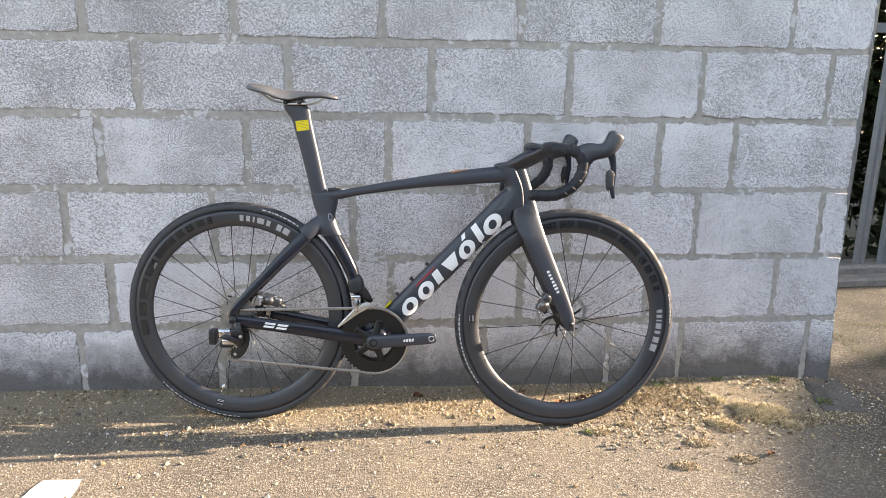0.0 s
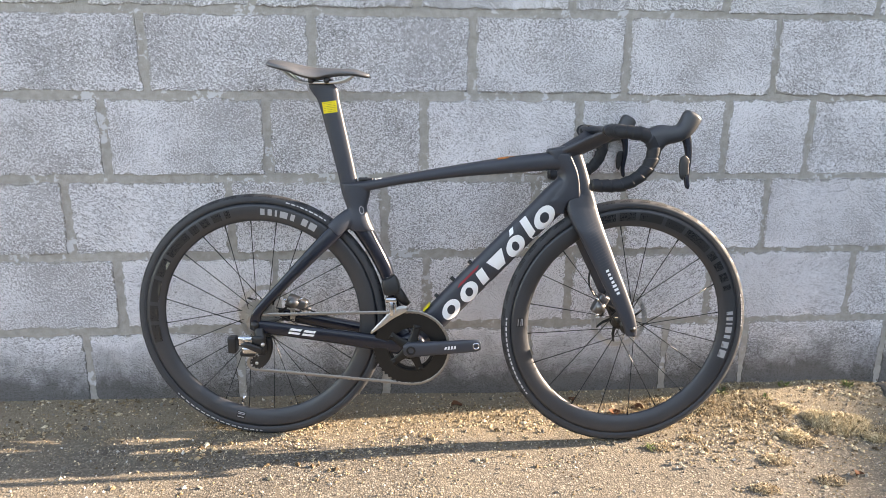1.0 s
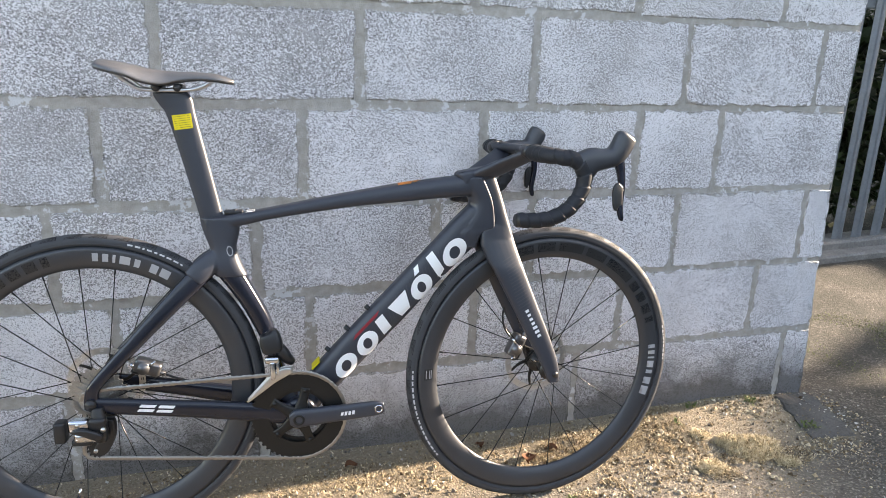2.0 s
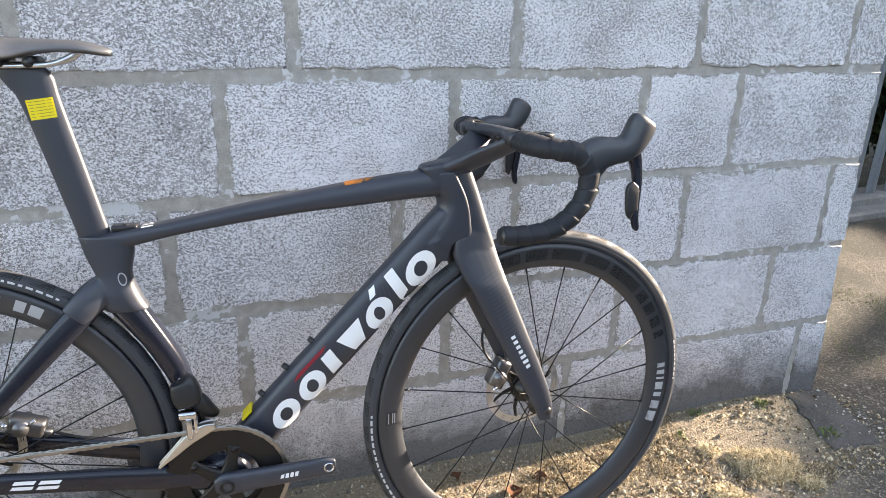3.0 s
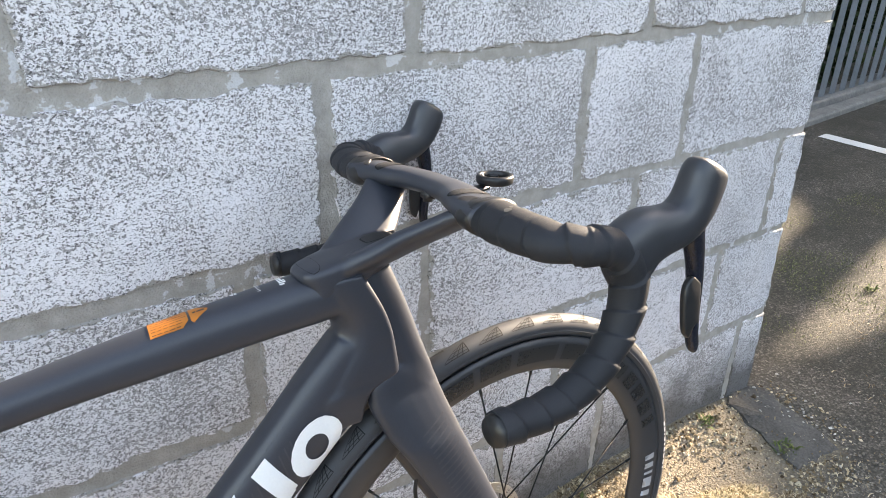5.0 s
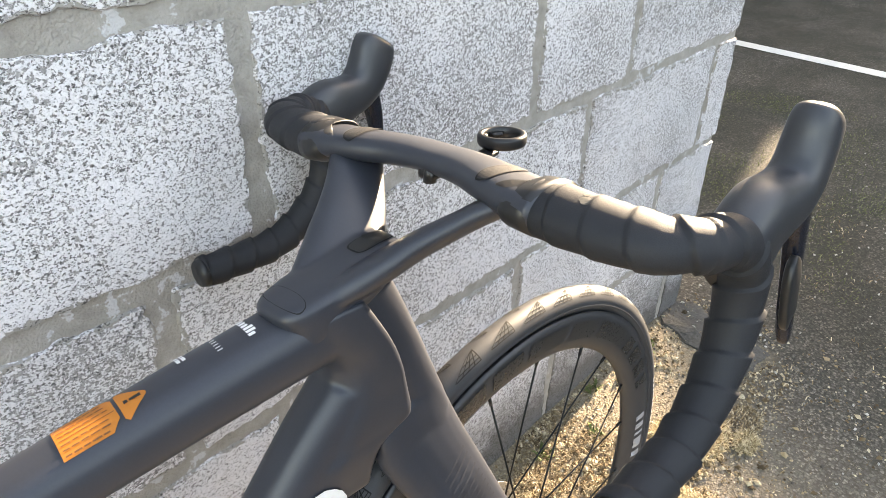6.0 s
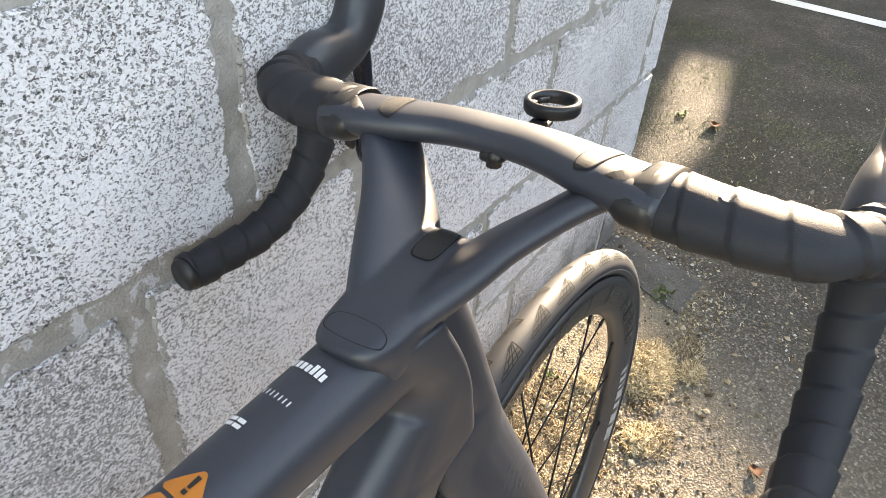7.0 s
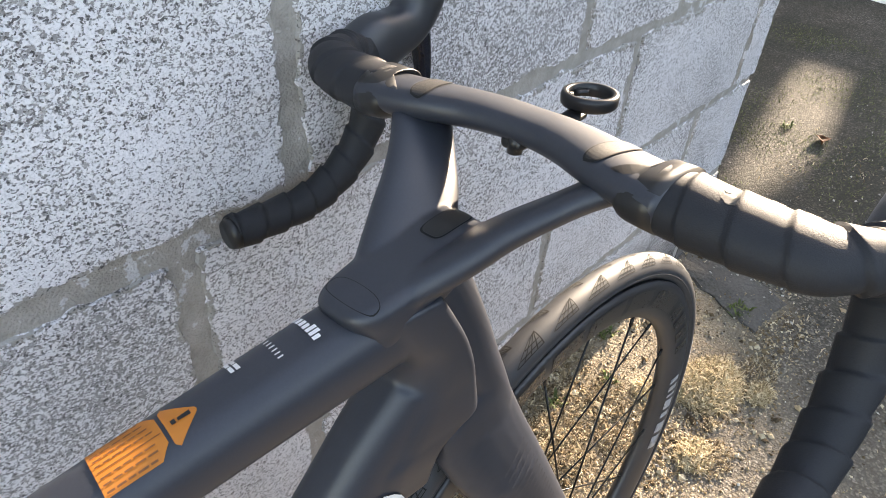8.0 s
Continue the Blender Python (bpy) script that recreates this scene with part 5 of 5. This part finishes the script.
    for i in range(28):
        t, u = 2 * math.pi * i / 28, 2 * math.pi * (i + 1) / 28
        slot.append([(0.7710 + r * 0.0068 * math.copysign(abs(math.cos(k)) ** 0.8, math.cos(k)), YC + r * 0.0185 * math.copysign(abs(math.sin(k)) ** 0.8, math.sin(k))) for r, k in ((1.0, t), (1.0, u), (1.035, u), (1.035, t))])
    decal("stem_cover", slot, hull, GROOVE, stem, "z", 0, 0.0004, "fine oval joint of a flush cover")
    strip = []
    for grow in (1.0, 1.10):
        strip.append([(0.8435 + grow * 0.0155 * math.copysign(abs(math.cos(k)) ** 0.5, math.cos(k)), YC + grow * 0.0080 * math.copysign(abs(math.sin(k)) ** 0.5, math.sin(k))) for k in (2 * math.pi * i / 28 for i in range(28))])
    decal("bolt_cover_edge", [[a, b, c, d] for a, b, c, d in zip(strip[0], strip[0][1:] + strip[0][:1], strip[1][1:] + strip[1][:1], strip[1])], hull, GROOVE, stem, "z", 1, 0.0004, "dark joint round the bolt cover")
    decal("bolt_cover", [strip[0]], hull, PLASTIC, stem, "z", 6, 0.0008, "small flush black bolt cover")
    # computer mount
    bm = bmesh.new()
    tube(bm, [(0.905, YC + 0.001, 0.501, 0.004, 0.008), (0.930, YC + 0.001, 0.496, 0.0035, 0.0075), (0.966, YC + 0.001, 0.500, 0.003, 0.007)], n=2.6, steps=3)
    mount = part("computer_mount", bm, PLASTIC, bars, "black plastic out-front computer mount")
    mount.location = (0.008, 0, 0.001)
    bm = bmesh.new()
    lathe(bm, [(0.0148, -0.0012), (0.0162, 0.0), (0.0188, -0.0004), (0.0198, -0.0028), (0.0196, -0.0078), (0.0186, -0.0095), (0.0156, -0.0095), (0.0148, -0.0080)], (0, 0, 0), 48)
    for a in (35, 215):
        arc = [radians(a + 9 * k) for k in range(6)]
        rings = [[Vector((r * math.cos(t), y, r * math.sin(t))) for r, y in ((0.0095, -0.0065), (0.0155, -0.0065), (0.0155, -0.0035), (0.0095, -0.0035))] for t in arc]
        skin(bm, rings)
    rod(bm, (0.0145 * math.cos(2.4), -0.008, 0.0145 * math.sin(2.4)), (0.0145 * math.cos(2.4), -0.001, 0.0145 * math.sin(2.4)), 0.003, 10)
    for v in bm.verts:
        v.co = Vector((0.978 + v.co.x, YC + 0.001 + v.co.z, 0.512 + v.co.y))
    part("mount_ring", bm, PLASTIC, mount)
    bm = bmesh.new()
    rod(bm, (0.890, YC - 0.004, 0.508), (0.890, YC - 0.004, 0.4965), 0.0048, 16)
    box(bm, 0.886, 0.912, YC - 0.010, YC + 0.005, 0.4985, 0.506, 0.003, 2)
    part("mount_clamp", bm, PLASTIC, mount)
    # wrapped sides
    for s in (-1, 1):
        line = [(0.894, 0.0990, 0.5076), (0.894, 0.1174, 0.5073), (0.8967, 0.1492, 0.5083), (0.907, 0.1731, 0.5092), (0.9295, 0.189, 0.5072), (0.9525, 0.1965, 0.4981), (0.967, 0.199, 0.4761), (0.967, 0.201, 0.4511), (0.956, 0.203, 0.4226), (0.932, 0.205, 0.3971), (0.9, 0.2065, 0.382), (0.865, 0.2075, 0.379), (0.823, 0.208, 0.379)]
        if s < 0:
            line = [(0.894, 0.0990, 0.5076), (0.8930, 0.1174, 0.5066), (0.8920, 0.1500, 0.5060), (0.8955, 0.1780, 0.5055), (0.9125, 0.1965, 0.5045), (0.9390, 0.2030, 0.4995), (0.9570, 0.2055, 0.4795), (0.9585, 0.2070, 0.4550), (0.9480, 0.2085, 0.4268), (0.9240, 0.2100, 0.4010), (0.8930, 0.2105, 0.3850), (0.8620, 0.2095, 0.3800), (0.823, 0.208, 0.379)]
        radii = [0.0175, 0.0185, 0.0182, 0.0172, 0.0165, 0.016, 0.0158, 0.0156, 0.0154, 0.0152, 0.015, 0.0148, 0.0146]
        pts = smooth_rows([(x, YC + s * y, z, r, 1.0) for (x, y, z), r in zip(line, radii)], 22)
        bm = bmesh.new()
        rings, side, run = [], None, 0.0
        prev = None
        for i, (x, y, z, r, w) in enumerate(pts):
            p = Vector((x, y, z))
            q0, q1 = Vector(pts[max(i - 1, 0)][:3]), Vector(pts[min(i + 1, len(pts) - 1)][:3])
            d = (q1 - q0).normalized()
            if prev is not None:
                run += (p - prev).length
            prev = p
            side = d.orthogonal().normalized() if side is None else (side - d * side.dot(d)).normalized()
            up = d.cross(side)
            ring = []
            wide = 1.35 if i < 66 else 1.35 - 0.35 * min(1, (i - 66) / 32)
            for k in range(26):
                t = 2 * math.pi * k / 26
                o = side * math.cos(t) + up * math.sin(t)
                lap = ((run / 0.0245 + k / 26 * s) % 1.0)
                bulge = (0.0014 if i < 66 else 0.0024) * (0.5 - lap)
                bulge += 0.0005 * noise.noise(Vector((x * 45, y * 45, z * 45)) + o * 1.2)
                o = Vector((o.x * wide, o.y * 1.0, o.z))
                ring.append(p + o * (r + bulge) * (0.93 if wide > 1.1 else 1))
            rings.append(ring)
        skin(bm, rings)
        tape = part("bar_tape", bm, TAPE, bars, "black bar tape wound in overlapping turns")
        if s < 0:
            worn = random.Random(5)
            wrap = tree_of(tape)
            for cx, cy, r in ((0.8865, -0.1406, 0.0042), (0.9030, -0.1575, 0.0034), (0.9050, -0.1735, 0.0036), (0.9080, -0.1225, 0.0030), (0.8925, -0.1370, 0.0018)):
                blob = []
                for k in range(16):
                    q = r * worn.uniform(0.8, 1.05)
                    blob.append((cx + q * math.cos(k * math.pi / 8), cy + q * math.sin(k * math.pi / 8)))
                decal("scuff", [blob], wrap, SCUFF, tape, "z", 5, 0.0003, "pale worn scuff")
        bm = bmesh.new()
        rod(bm, (0.8245, YC + s * 0.208, 0.3790), (0.8185, YC + s * 0.2082, 0.3790), 0.0142, 24, 0.012)
        part("bar_plug", bm, PLASTIC, bars, "black bar end plug")
        bm = bmesh.new()
        tube(bm, [(0.8960, YC + s * 0.0930, 0.5079, 0.0138, 0.0270), (0.8957, YC + s * 0.0950, 0.5078, 0.0152, 0.0280), (0.8945, YC + s * 0.110, 0.5074, 0.0170, 0.0262)], n=2.2, count=28, steps=2, side=Vector((1, 0, 0)))
        part("finishing_band", bm, PLASTIC, bars, "smooth black finishing tape")
        # hood and lever
        lev = new("brake_lever")
        lev.empty_display_size = 0.03
        lev.parent = bars
        lev.location = (0.020, 0, 0.0061)
        tagged(lev, "black rubber brake hood with a tall horn and carbon lever")
        y0 = YC + s * 0.202
        bm = bmesh.new()
        tube(bm, [(0.9250, y0 - s * 0.003, 0.4760, 0.0290, 0.0168), (0.9345, y0 - s * 0.002, 0.4805, 0.0300, 0.0176), (0.9385, y0 - s * 0.001, 0.4845, 0.0302, 0.0184), (0.9540, y0, 0.4950, 0.0262, 0.0184), (0.9730, y0 + s * 0.002, 0.4990, 0.0212, 0.0180), (0.9910, y0 + s * 0.004, 0.5030, 0.0198, 0.0174), (1.0050, y0 + s * 0.005, 0.5130, 0.0210, 0.0168), (1.0140, y0 + s * 0.005, 0.5270, 0.0222, 0.0164), (1.0188, y0 + s * 0.005, 0.5390, 0.0227, 0.0158), (1.0212, y0 + s * 0.005, 0.5455, 0.0214, 0.0148), (1.0230, y0 + s * 0.005, 0.5495, 0.0178, 0.0122), (1.0240, y0 + s * 0.005, 0.5515, 0.0110, 0.0075)], n=2.7, count=32, steps=5)
        part("hood", bm, HOODRUB, lev, "black rubber hood")
        bm = bmesh.new()
        tube(bm, [(1.0090, y0 + s * 0.006, 0.500, 0.012, 0.0095), (1.0170, y0 + s * 0.007, 0.478, 0.0088, 0.0080), (1.0215, y0 + s * 0.009, 0.448, 0.0068, 0.0068), (1.0205, y0 + s * 0.012, 0.418, 0.0060, 0.0060), (1.0205, y0 + s * 0.014, 0.400, 0.0058, 0.0055), (1.0245, y0 + s * 0.015, 0.384, 0.0052, 0.0045), (1.0280, y0 + s * 0.0155, 0.379, 0.0020, 0.002)], n=2.8, count=16, steps=4)
        part("lever_blade", bm, GLOSS, lev, "black carbon lever blade")
        bm = bmesh.new()
        tube(bm, [(1.0165, y0 + s * 0.0130, 0.4500, 0.0075, 0.0030), (1.0130, y0 + s * 0.0135, 0.4450, 0.0115, 0.0036), (1.0105, y0 + s * 0.0145, 0.4370, 0.0112, 0.0038), (1.0110, y0 + s * 0.0160, 0.4200, 0.0108, 0.0036), (1.0122, y0 + s * 0.0170, 0.4090, 0.0104, 0.0034), (1.0135, y0 + s * 0.0170, 0.4072, 0.0105, 0.0028)], n=5.0, count=20, steps=3)
        part("shift_paddle", bm, PLASTIC, lev, "black shift paddle")


build_cockpit()


# ---- litter along the wall ----
def litter_level(x, y):
    """How much dry moss lies at a place."""
    d = -y
    end = 1.16 + 0.25 * noise.noise(Vector((4.4, y * 6, 0)))
    if x > end or d < -0.02:
        return 0.0
    edge = 0.30 + 0.10 * noise.noise(Vector((x * 1.7, 3.1, 0))) + (0.16 if x > 0.3 else 0.0)
    v = max(0.0, 1 - d / edge) if d > 0.05 else 0.9
    if x < 0.45 and d < 0.03 + 0.075 * (0.45 - x):
        return 0.06
    if x > 0.66 and d < 0.21:
        v *= 0.10 if d > 0.03 else 0.5
    v *= max(0.05, 0.5 + 0.7 * noise.noise(Vector((x * 6, y * 9, 1.7))) + 0.9 * noise.noise(Vector((x * 2.2, y * 4, 7.7))))
    return max(0.0, min(1.0, v + (0.12 if d < edge * 1.4 else 0.0))) * min(1.0, (end - x) / 0.3)


def curl(bm, p, rng, size, thick=0.7):
    """A small curled strand."""
    a = rng.uniform(0, 2 * math.pi)
    d = Vector((math.cos(a), math.sin(a), rng.uniform(0.0, 0.7))).normalized()
    s = Vector((-d.y, d.x, 0)).normalized() * size * thick * rng.uniform(0.10, 0.22)
    k = Vector((0, 0, size * rng.uniform(0.1, 0.45)))
    q = p + d * size * 0.5 + k
    r = p + d * size + k * rng.uniform(-0.4, 0.9)
    a0, a1, b0, b1, c0 = (bm.verts.new(v) for v in (p - s, p + s, q - s, q + s, r))
    bm.faces.new((a0, a1, b1, b0))
    bm.faces.new((b0, b1, c0))


def lump(bm, p, rng, r):
    """A small angular crumb."""
    a = rng.uniform(0, 2 * math.pi)
    c, s = math.cos(a), math.sin(a)
    vs = []
    for x, y, z in ((1.2, 0, 0.25), (-1.1, 0.2, 0.3), (0.1, 0.95, 0.2), (0, -0.9, 0.35), (0.15, 0.1, 1.1), (0.3, 0.6, 0.75)):
        x, y, z = (k * r * rng.uniform(0.7, 1.3) for k in (x, y, z))
        vs.append(bm.verts.new(p + Vector((x * c - y * s, x * s + y * c, z))))
    for f in ((0, 2, 5), (2, 1, 5), (1, 4, 5), (4, 0, 5), (0, 4, 3), (4, 1, 3)):
        bm.faces.new([vs[i] for i in f])


def build_litter():
    rng = random.Random(21)
    bm = bmesh.new()
    made = 0
    while made < 46000:
        x, y = rng.uniform(-2.6, 1.5), -abs(rng.gauss(0, 0.24)) - 0.003
        if rng.random() > litter_level(x, y):
            continue
        p = Vector((x, y, ground_height(x, y) + rng.uniform(0, 0.006)))
        curl(bm, p, rng, rng.uniform(0.0022, 0.0060) * (2.2 if rng.random() < 0.05 else 1))
        made += 1
    made = 0
    while made < 800:
        x, y = rng.uniform(0.95, 2.1), rng.uniform(-0.75, 0.05)
        if rng.random() > max(0.02, 1.6 * noise.noise(Vector((x * 5, y * 5, 2.2))) + 0.35 * noise.noise(Vector((x * 17, y * 17, 5.2)))):
            continue
        curl(bm, Vector((x, y, ground_height(x, y) + rng.uniform(0, 0.008))), rng, rng.uniform(0.004, 0.013))
        made += 1
    # crumbs of moss and soil, thickest beside the front wheel
    made = 0
    while made < 9000:
        x, y = rng.uniform(-2.2, 1.25), -abs(rng.gauss(0, 0.26)) - 0.004
        want = 0.10 + 0.9 * litter_level(x, y) * (1.0 if x > 0.1 else 0.35)
        want *= max(0.08, 0.45 + 1.3 * noise.noise(Vector((x * 7, y * 7, 3.3))))
        if rng.random() > want:
            continue
        lump(bm, Vector((x, y, ground_height(x, y))), rng, rng.uniform(0.0014, 0.0042) * (2.1 if rng.random() < 0.07 else 1))
        made += 1
    ob = new("dry_moss", mesh_of("dry_moss", bm, MOSS, False))
    tagged(ob, "golden dry moss and grass litter along the wall's foot", "litter", kind="stuff")
    bm = bmesh.new()
    made = 0
    while made < 9000:
        x, y = rng.uniform(1.45, 3.0), rng.uniform(-0.55, 0.6)
        if rng.random() > 0.12 + 0.9 * noise.noise(Vector((x * 4, y * 4, 9.1))):
            continue
        curl(bm, Vector((x, y, ground_height(x, y) + rng.uniform(0, 0.006))), rng, rng.uniform(0.004, 0.012))
        made += 1
    ob = new("olive_moss", mesh_of("olive_moss", bm, OLIVE, False))
    tagged(ob, "thin dull olive moss growing on the shaded asphalt", "moss", kind="stuff")
    bm = bmesh.new()
    for _ in range(2600):
        x, y = rng.uniform(-2.4, 2.6), rng.uniform(-1.3, 0.0)
        if x < 1.2:
            y = -abs(rng.gauss(0, 0.35)) - 0.004
        r = rng.uniform(0.0012, 0.0045) * (1.8 if rng.random() < 0.04 else 1)
        m = Matrix.Translation((x, y, ground_height(x, y) + r * 0.5)) @ Euler((rng.uniform(0, 6), rng.uniform(0, 6), rng.uniform(0, 6))).to_matrix().to_4x4() @ Matrix.Diagonal((r * rng.uniform(0.8, 1.5), r, r * rng.uniform(0.5, 0.9), 1))
        c = [Vector(v) for v in ((1, 0, 0), (-1, 0, 0), (0, 1, 0), (0, -1, 0), (0, 0, 1), (0, 0, -1))]
        vs = [bm.verts.new(m @ v) for v in c]
        for i in (0, 1):
            for j in (2, 3):
                for k in (4, 5):
                    bm.faces.new((vs[i], vs[j], vs[k]))
    for _ in range(90):
        x, y, r = rng.gauss(1.165, 0.035), rng.gauss(-0.10, 0.09), rng.uniform(0.002, 0.006)
        if -0.25 < y < -0.004:
            c = Vector((x, y, ground_height(x, y) + 0.008))
            vs = [bm.verts.new(c + Vector((r * rng.uniform(0.6, 1.5) * a, r * rng.uniform(0.6, 1.3) * b, r * 0.6 * d))) for a, b, d in ((1, 0, 0), (-1, 0, 0), (0, 1, 0), (0, -1, 0), (0, 0, 1), (0, 0, -1))]
            for i in (0, 1):
                for j in (2, 3):
                    for k in (4, 5):
                        bm.faces.new((vs[i], vs[j], vs[k]))
    ob = new("loose_grit", mesh_of("loose_grit", bm, STONE, False))
    tagged(ob, "loose pale grit and small stones on the asphalt", "grit", kind="stuff")


build_litter()


def moss_clump(x, y, size, seed, lush=False):
    rng = random.Random(seed)
    bm = bmesh.new()
    for _ in range(int((120 if lush else 900) * size / 0.06)):
        a, r = rng.uniform(0, 2 * math.pi), size * math.sqrt(rng.random())
        h = size * 0.34 * (1 - (r / size) ** 2) * rng.uniform(0.3, 1)
        px, py = x + r * math.cos(a) * 1.25, y + r * math.sin(a) * 0.8
        curl(bm, Vector((px, py, ground_height(px, py) + h)), rng, rng.uniform(0.004, 0.010) * (2.4 if lush else 1))
    ob = new("weed_tuft" if lush else "moss_clump", mesh_of("moss_clump", bm, GREEN if lush else MOSS, False))
    if lush:
        tagged(ob, "small bright green weed tuft on the asphalt", "weed", "weeds by the wall")
    else:
        tagged(ob, "straw-coloured clump of dry moss on the asphalt", "moss", "moss clumps by the wall")


for i, (x, y, s) in enumerate(((0.62, -0.33, 0.040), (0.48, -0.42, 0.035), (0.42, -0.15, 0.04), (0.30, -0.12, 0.03), (0.52, -0.18, 0.035), (0.88, -0.30, 0.045), (0.38, -0.55, 0.03), (0.30, -0.30, 0.025), (0.10, -0.20, 0.03), (0.24, -0.22, 0.03))):
    moss_clump(x, y, s, 50 + i)


def straw_tussock(x, y, size, seed):
    rng = random.Random(seed)
    bm = bmesh.new()
    for _ in range(int(3200 * size / 0.06)):
        a, r = rng.uniform(0, 2 * math.pi), size * math.sqrt(rng.random())
        h = size * 0.42 * (1 - (r / size) ** 2) * rng.uniform(0.1, 1)
        px, py = x + r * math.cos(a) * 1.2, y + r * math.sin(a) * 0.8
        curl(bm, Vector((px, py, ground_height(px, py) + h)), rng, rng.uniform(0.006, 0.018), 0.35)
    ob = new("straw_tussock", mesh_of("straw_tussock", bm, STRAW, False))
    tagged(ob, "pale dry tussock of bleached grass on the dirt", "grass", "bleached tussocks")


for i, (x, y, s) in enumerate(((0.775, -0.245, 0.072), (0.735, -0.205, 0.040), (0.60, -0.30, 0.034), (0.66, -0.16, 0.022), (0.83, -0.325, 0.026))):
    straw_tussock(x, y, s, 300 + i)
heap_rng = random.Random(77)
for i in range(16):
    moss_clump(heap_rng.uniform(0.15, 0.72), -0.04 - abs(heap_rng.gauss(0, 0.20)), heap_rng.uniform(0.014, 0.034), 150 + i)
for i, (x, y, s) in enumerate(((0.50, -0.06, 0.011), (0.16, -0.34, 0.012), (0.33, -0.17, 0.010), (0.72, -0.03, 0.012), (2.0, 0.10, 0.02), (0.62, -0.10, 0.012), (1.03, -0.19, 0.028), (0.93, -0.04, 0.016))):
    moss_clump(x, y, s, 80 + i, True)


def build_footing():
    """Broken concrete footing at the wall's end."""
    bm = bmesh.new()
    rng = random.Random(8)
    corners = [(1.040, -0.020), (0.985, -0.245), (1.140, -0.255), (1.195, -0.03), (1.15, 0.03), (1.07, 0.0)]
    outline = []
    for (ax, ay), (bx, by) in zip(corners, corners[1:] + corners[:1]):
        n = max(1, int(math.hypot(bx - ax, by - ay) / 0.022))
        outline += [(ax + (bx - ax) * k / n, ay + (by - ay) * k / n) for k in range(n)]
    c = Vector((1.09, -0.125))
    rings = []
    for k, (grow, z) in enumerate(((1.06, -0.04), (1.0, -0.002), (0.95, 0.005), (0.8, 0.008), (0.4, 0.010))):
        rings.append([Vector((c.x + (x - c.x) * grow + rng.uniform(-0.006, 0.006) * grow ** 3, c.y + (y - c.y) * grow + rng.uniform(-0.006, 0.006) * grow ** 3, ground_height(x, y) + z + rng.uniform(-0.001, 0.001))) for x, y in outline])
    skin(bm, rings)
    ob = new("concrete_footing", mesh_of("concrete_footing", bm, OLDSLAB, False))
    tagged(ob, "broken weathered concrete footing at the wall's foot", "footing")


build_footing()


def dead_leaf(x, y, size, turn, seed):
    rng = random.Random(seed)
    bm = bmesh.new()
    n = 9
    rows = []
    for i in range(n):
        t = i / (n - 1)
        w = 0.42 * math.sin(math.pi * t) ** 0.8 * (1 + 0.15 * rng.uniform(-1, 1))
        rows.append([bm.verts.new(((t - 0.5) * size, k * w * size, size * (0.22 * abs(k) + 0.12 * math.sin(t * 5)) + 0.002)) for k in (-1, 0, 1)])
    for a, b in zip(rows, rows[1:]):
        for i in (0, 1):
            bm.faces.new((a[i], a[i + 1], b[i + 1], b[i]))
    ob = new("dead_leaf", mesh_of("dead_leaf", bm, LEAF))
    ob.matrix_basis = pose(x, y, ground_height(x, y) + 0.004, 0, 0, turn)
    tagged(ob, "curled reddish-brown dead leaf lying on the asphalt", "leaf", "dead leaves")


for i, (x, y, s, a) in enumerate(((1.99, -0.02, 0.06, 20), (0.12, -0.16, 0.05, 70), (0.20, -0.13, 0.035, 160), (0.66, -0.50, 0.03, 30), (-0.35, -0.09, 0.035, 10), (0.01, -0.07, 0.03, 100))):
    dead_leaf(x, y, s, a, i)


# ---- unseen walls added beyond the yard, to throw its shade and tint reflections ----
def build_unseen_walls():
    def outline_wall(rings, label):
        bm = bmesh.new()
        edges = []
        for ring in rings:
            vs = [bm.verts.new((12.0, y, z)) for y, z in ring]
            edges += [bm.edges.new((vs[k], vs[(k + 1) % len(vs)])) for k in range(len(vs))]
        filled = bmesh.ops.triangle_fill(bm, use_beauty=True, edges=edges)
        faces = [f for f in filled["geom"] if isinstance(f, bmesh.types.BMFace)]
        out = bmesh.ops.extrude_face_region(bm, geom=faces)
        for v in out["geom"]:
            if isinstance(v, bmesh.types.BMVert):
                v.co.x += 0.08
        ob = new("shade_wall_east", mesh_of("shade_wall_east", bm, CONCRETE, False))
        tagged(ob, label, "wall", kind="structure")

    # Added outline and hole, cut so shade and sun patch fall in place.
    top = [(-14, -0.3), (-14, 9.0), (-0.525, 9.0), (-0.485, 3.60), (0.457, 3.475), (0.668, 3.44), (0.905, 3.385), (0.99, 3.36), (1.03, 3.34), (1.114, 3.227), (1.257, 3.107), (1.336, 3.03), (1.37, 2.945), (1.45, 2.90), (1.77, 2.853), (1.99, 2.853), (2.05, 5.5), (14, 5.5), (14, -0.3)]
    sun_gap = [(0.967, 3.245), (1.095, 2.884), (0.903, 2.875), (0.826, 3.071), (0.8906, 3.195)]
    outline_wall([top, sun_gap], "unseen grey wall added and cut to cast the yard's shade")
    # Added behind the camera: hides the warm horizon, reflects blue onto the bicycle.
    bm = bmesh.new()
    box(bm, -16, 11.9, -8.3, -8.0, -0.3, 2.5)
    ob = new("reflector_wall_south", mesh_of("reflector_wall_south", bm, RENDER, False))
    tagged(ob, "unseen blue-grey wall added to cool the bicycle's reflections", "wall", kind="structure")


build_unseen_walls()
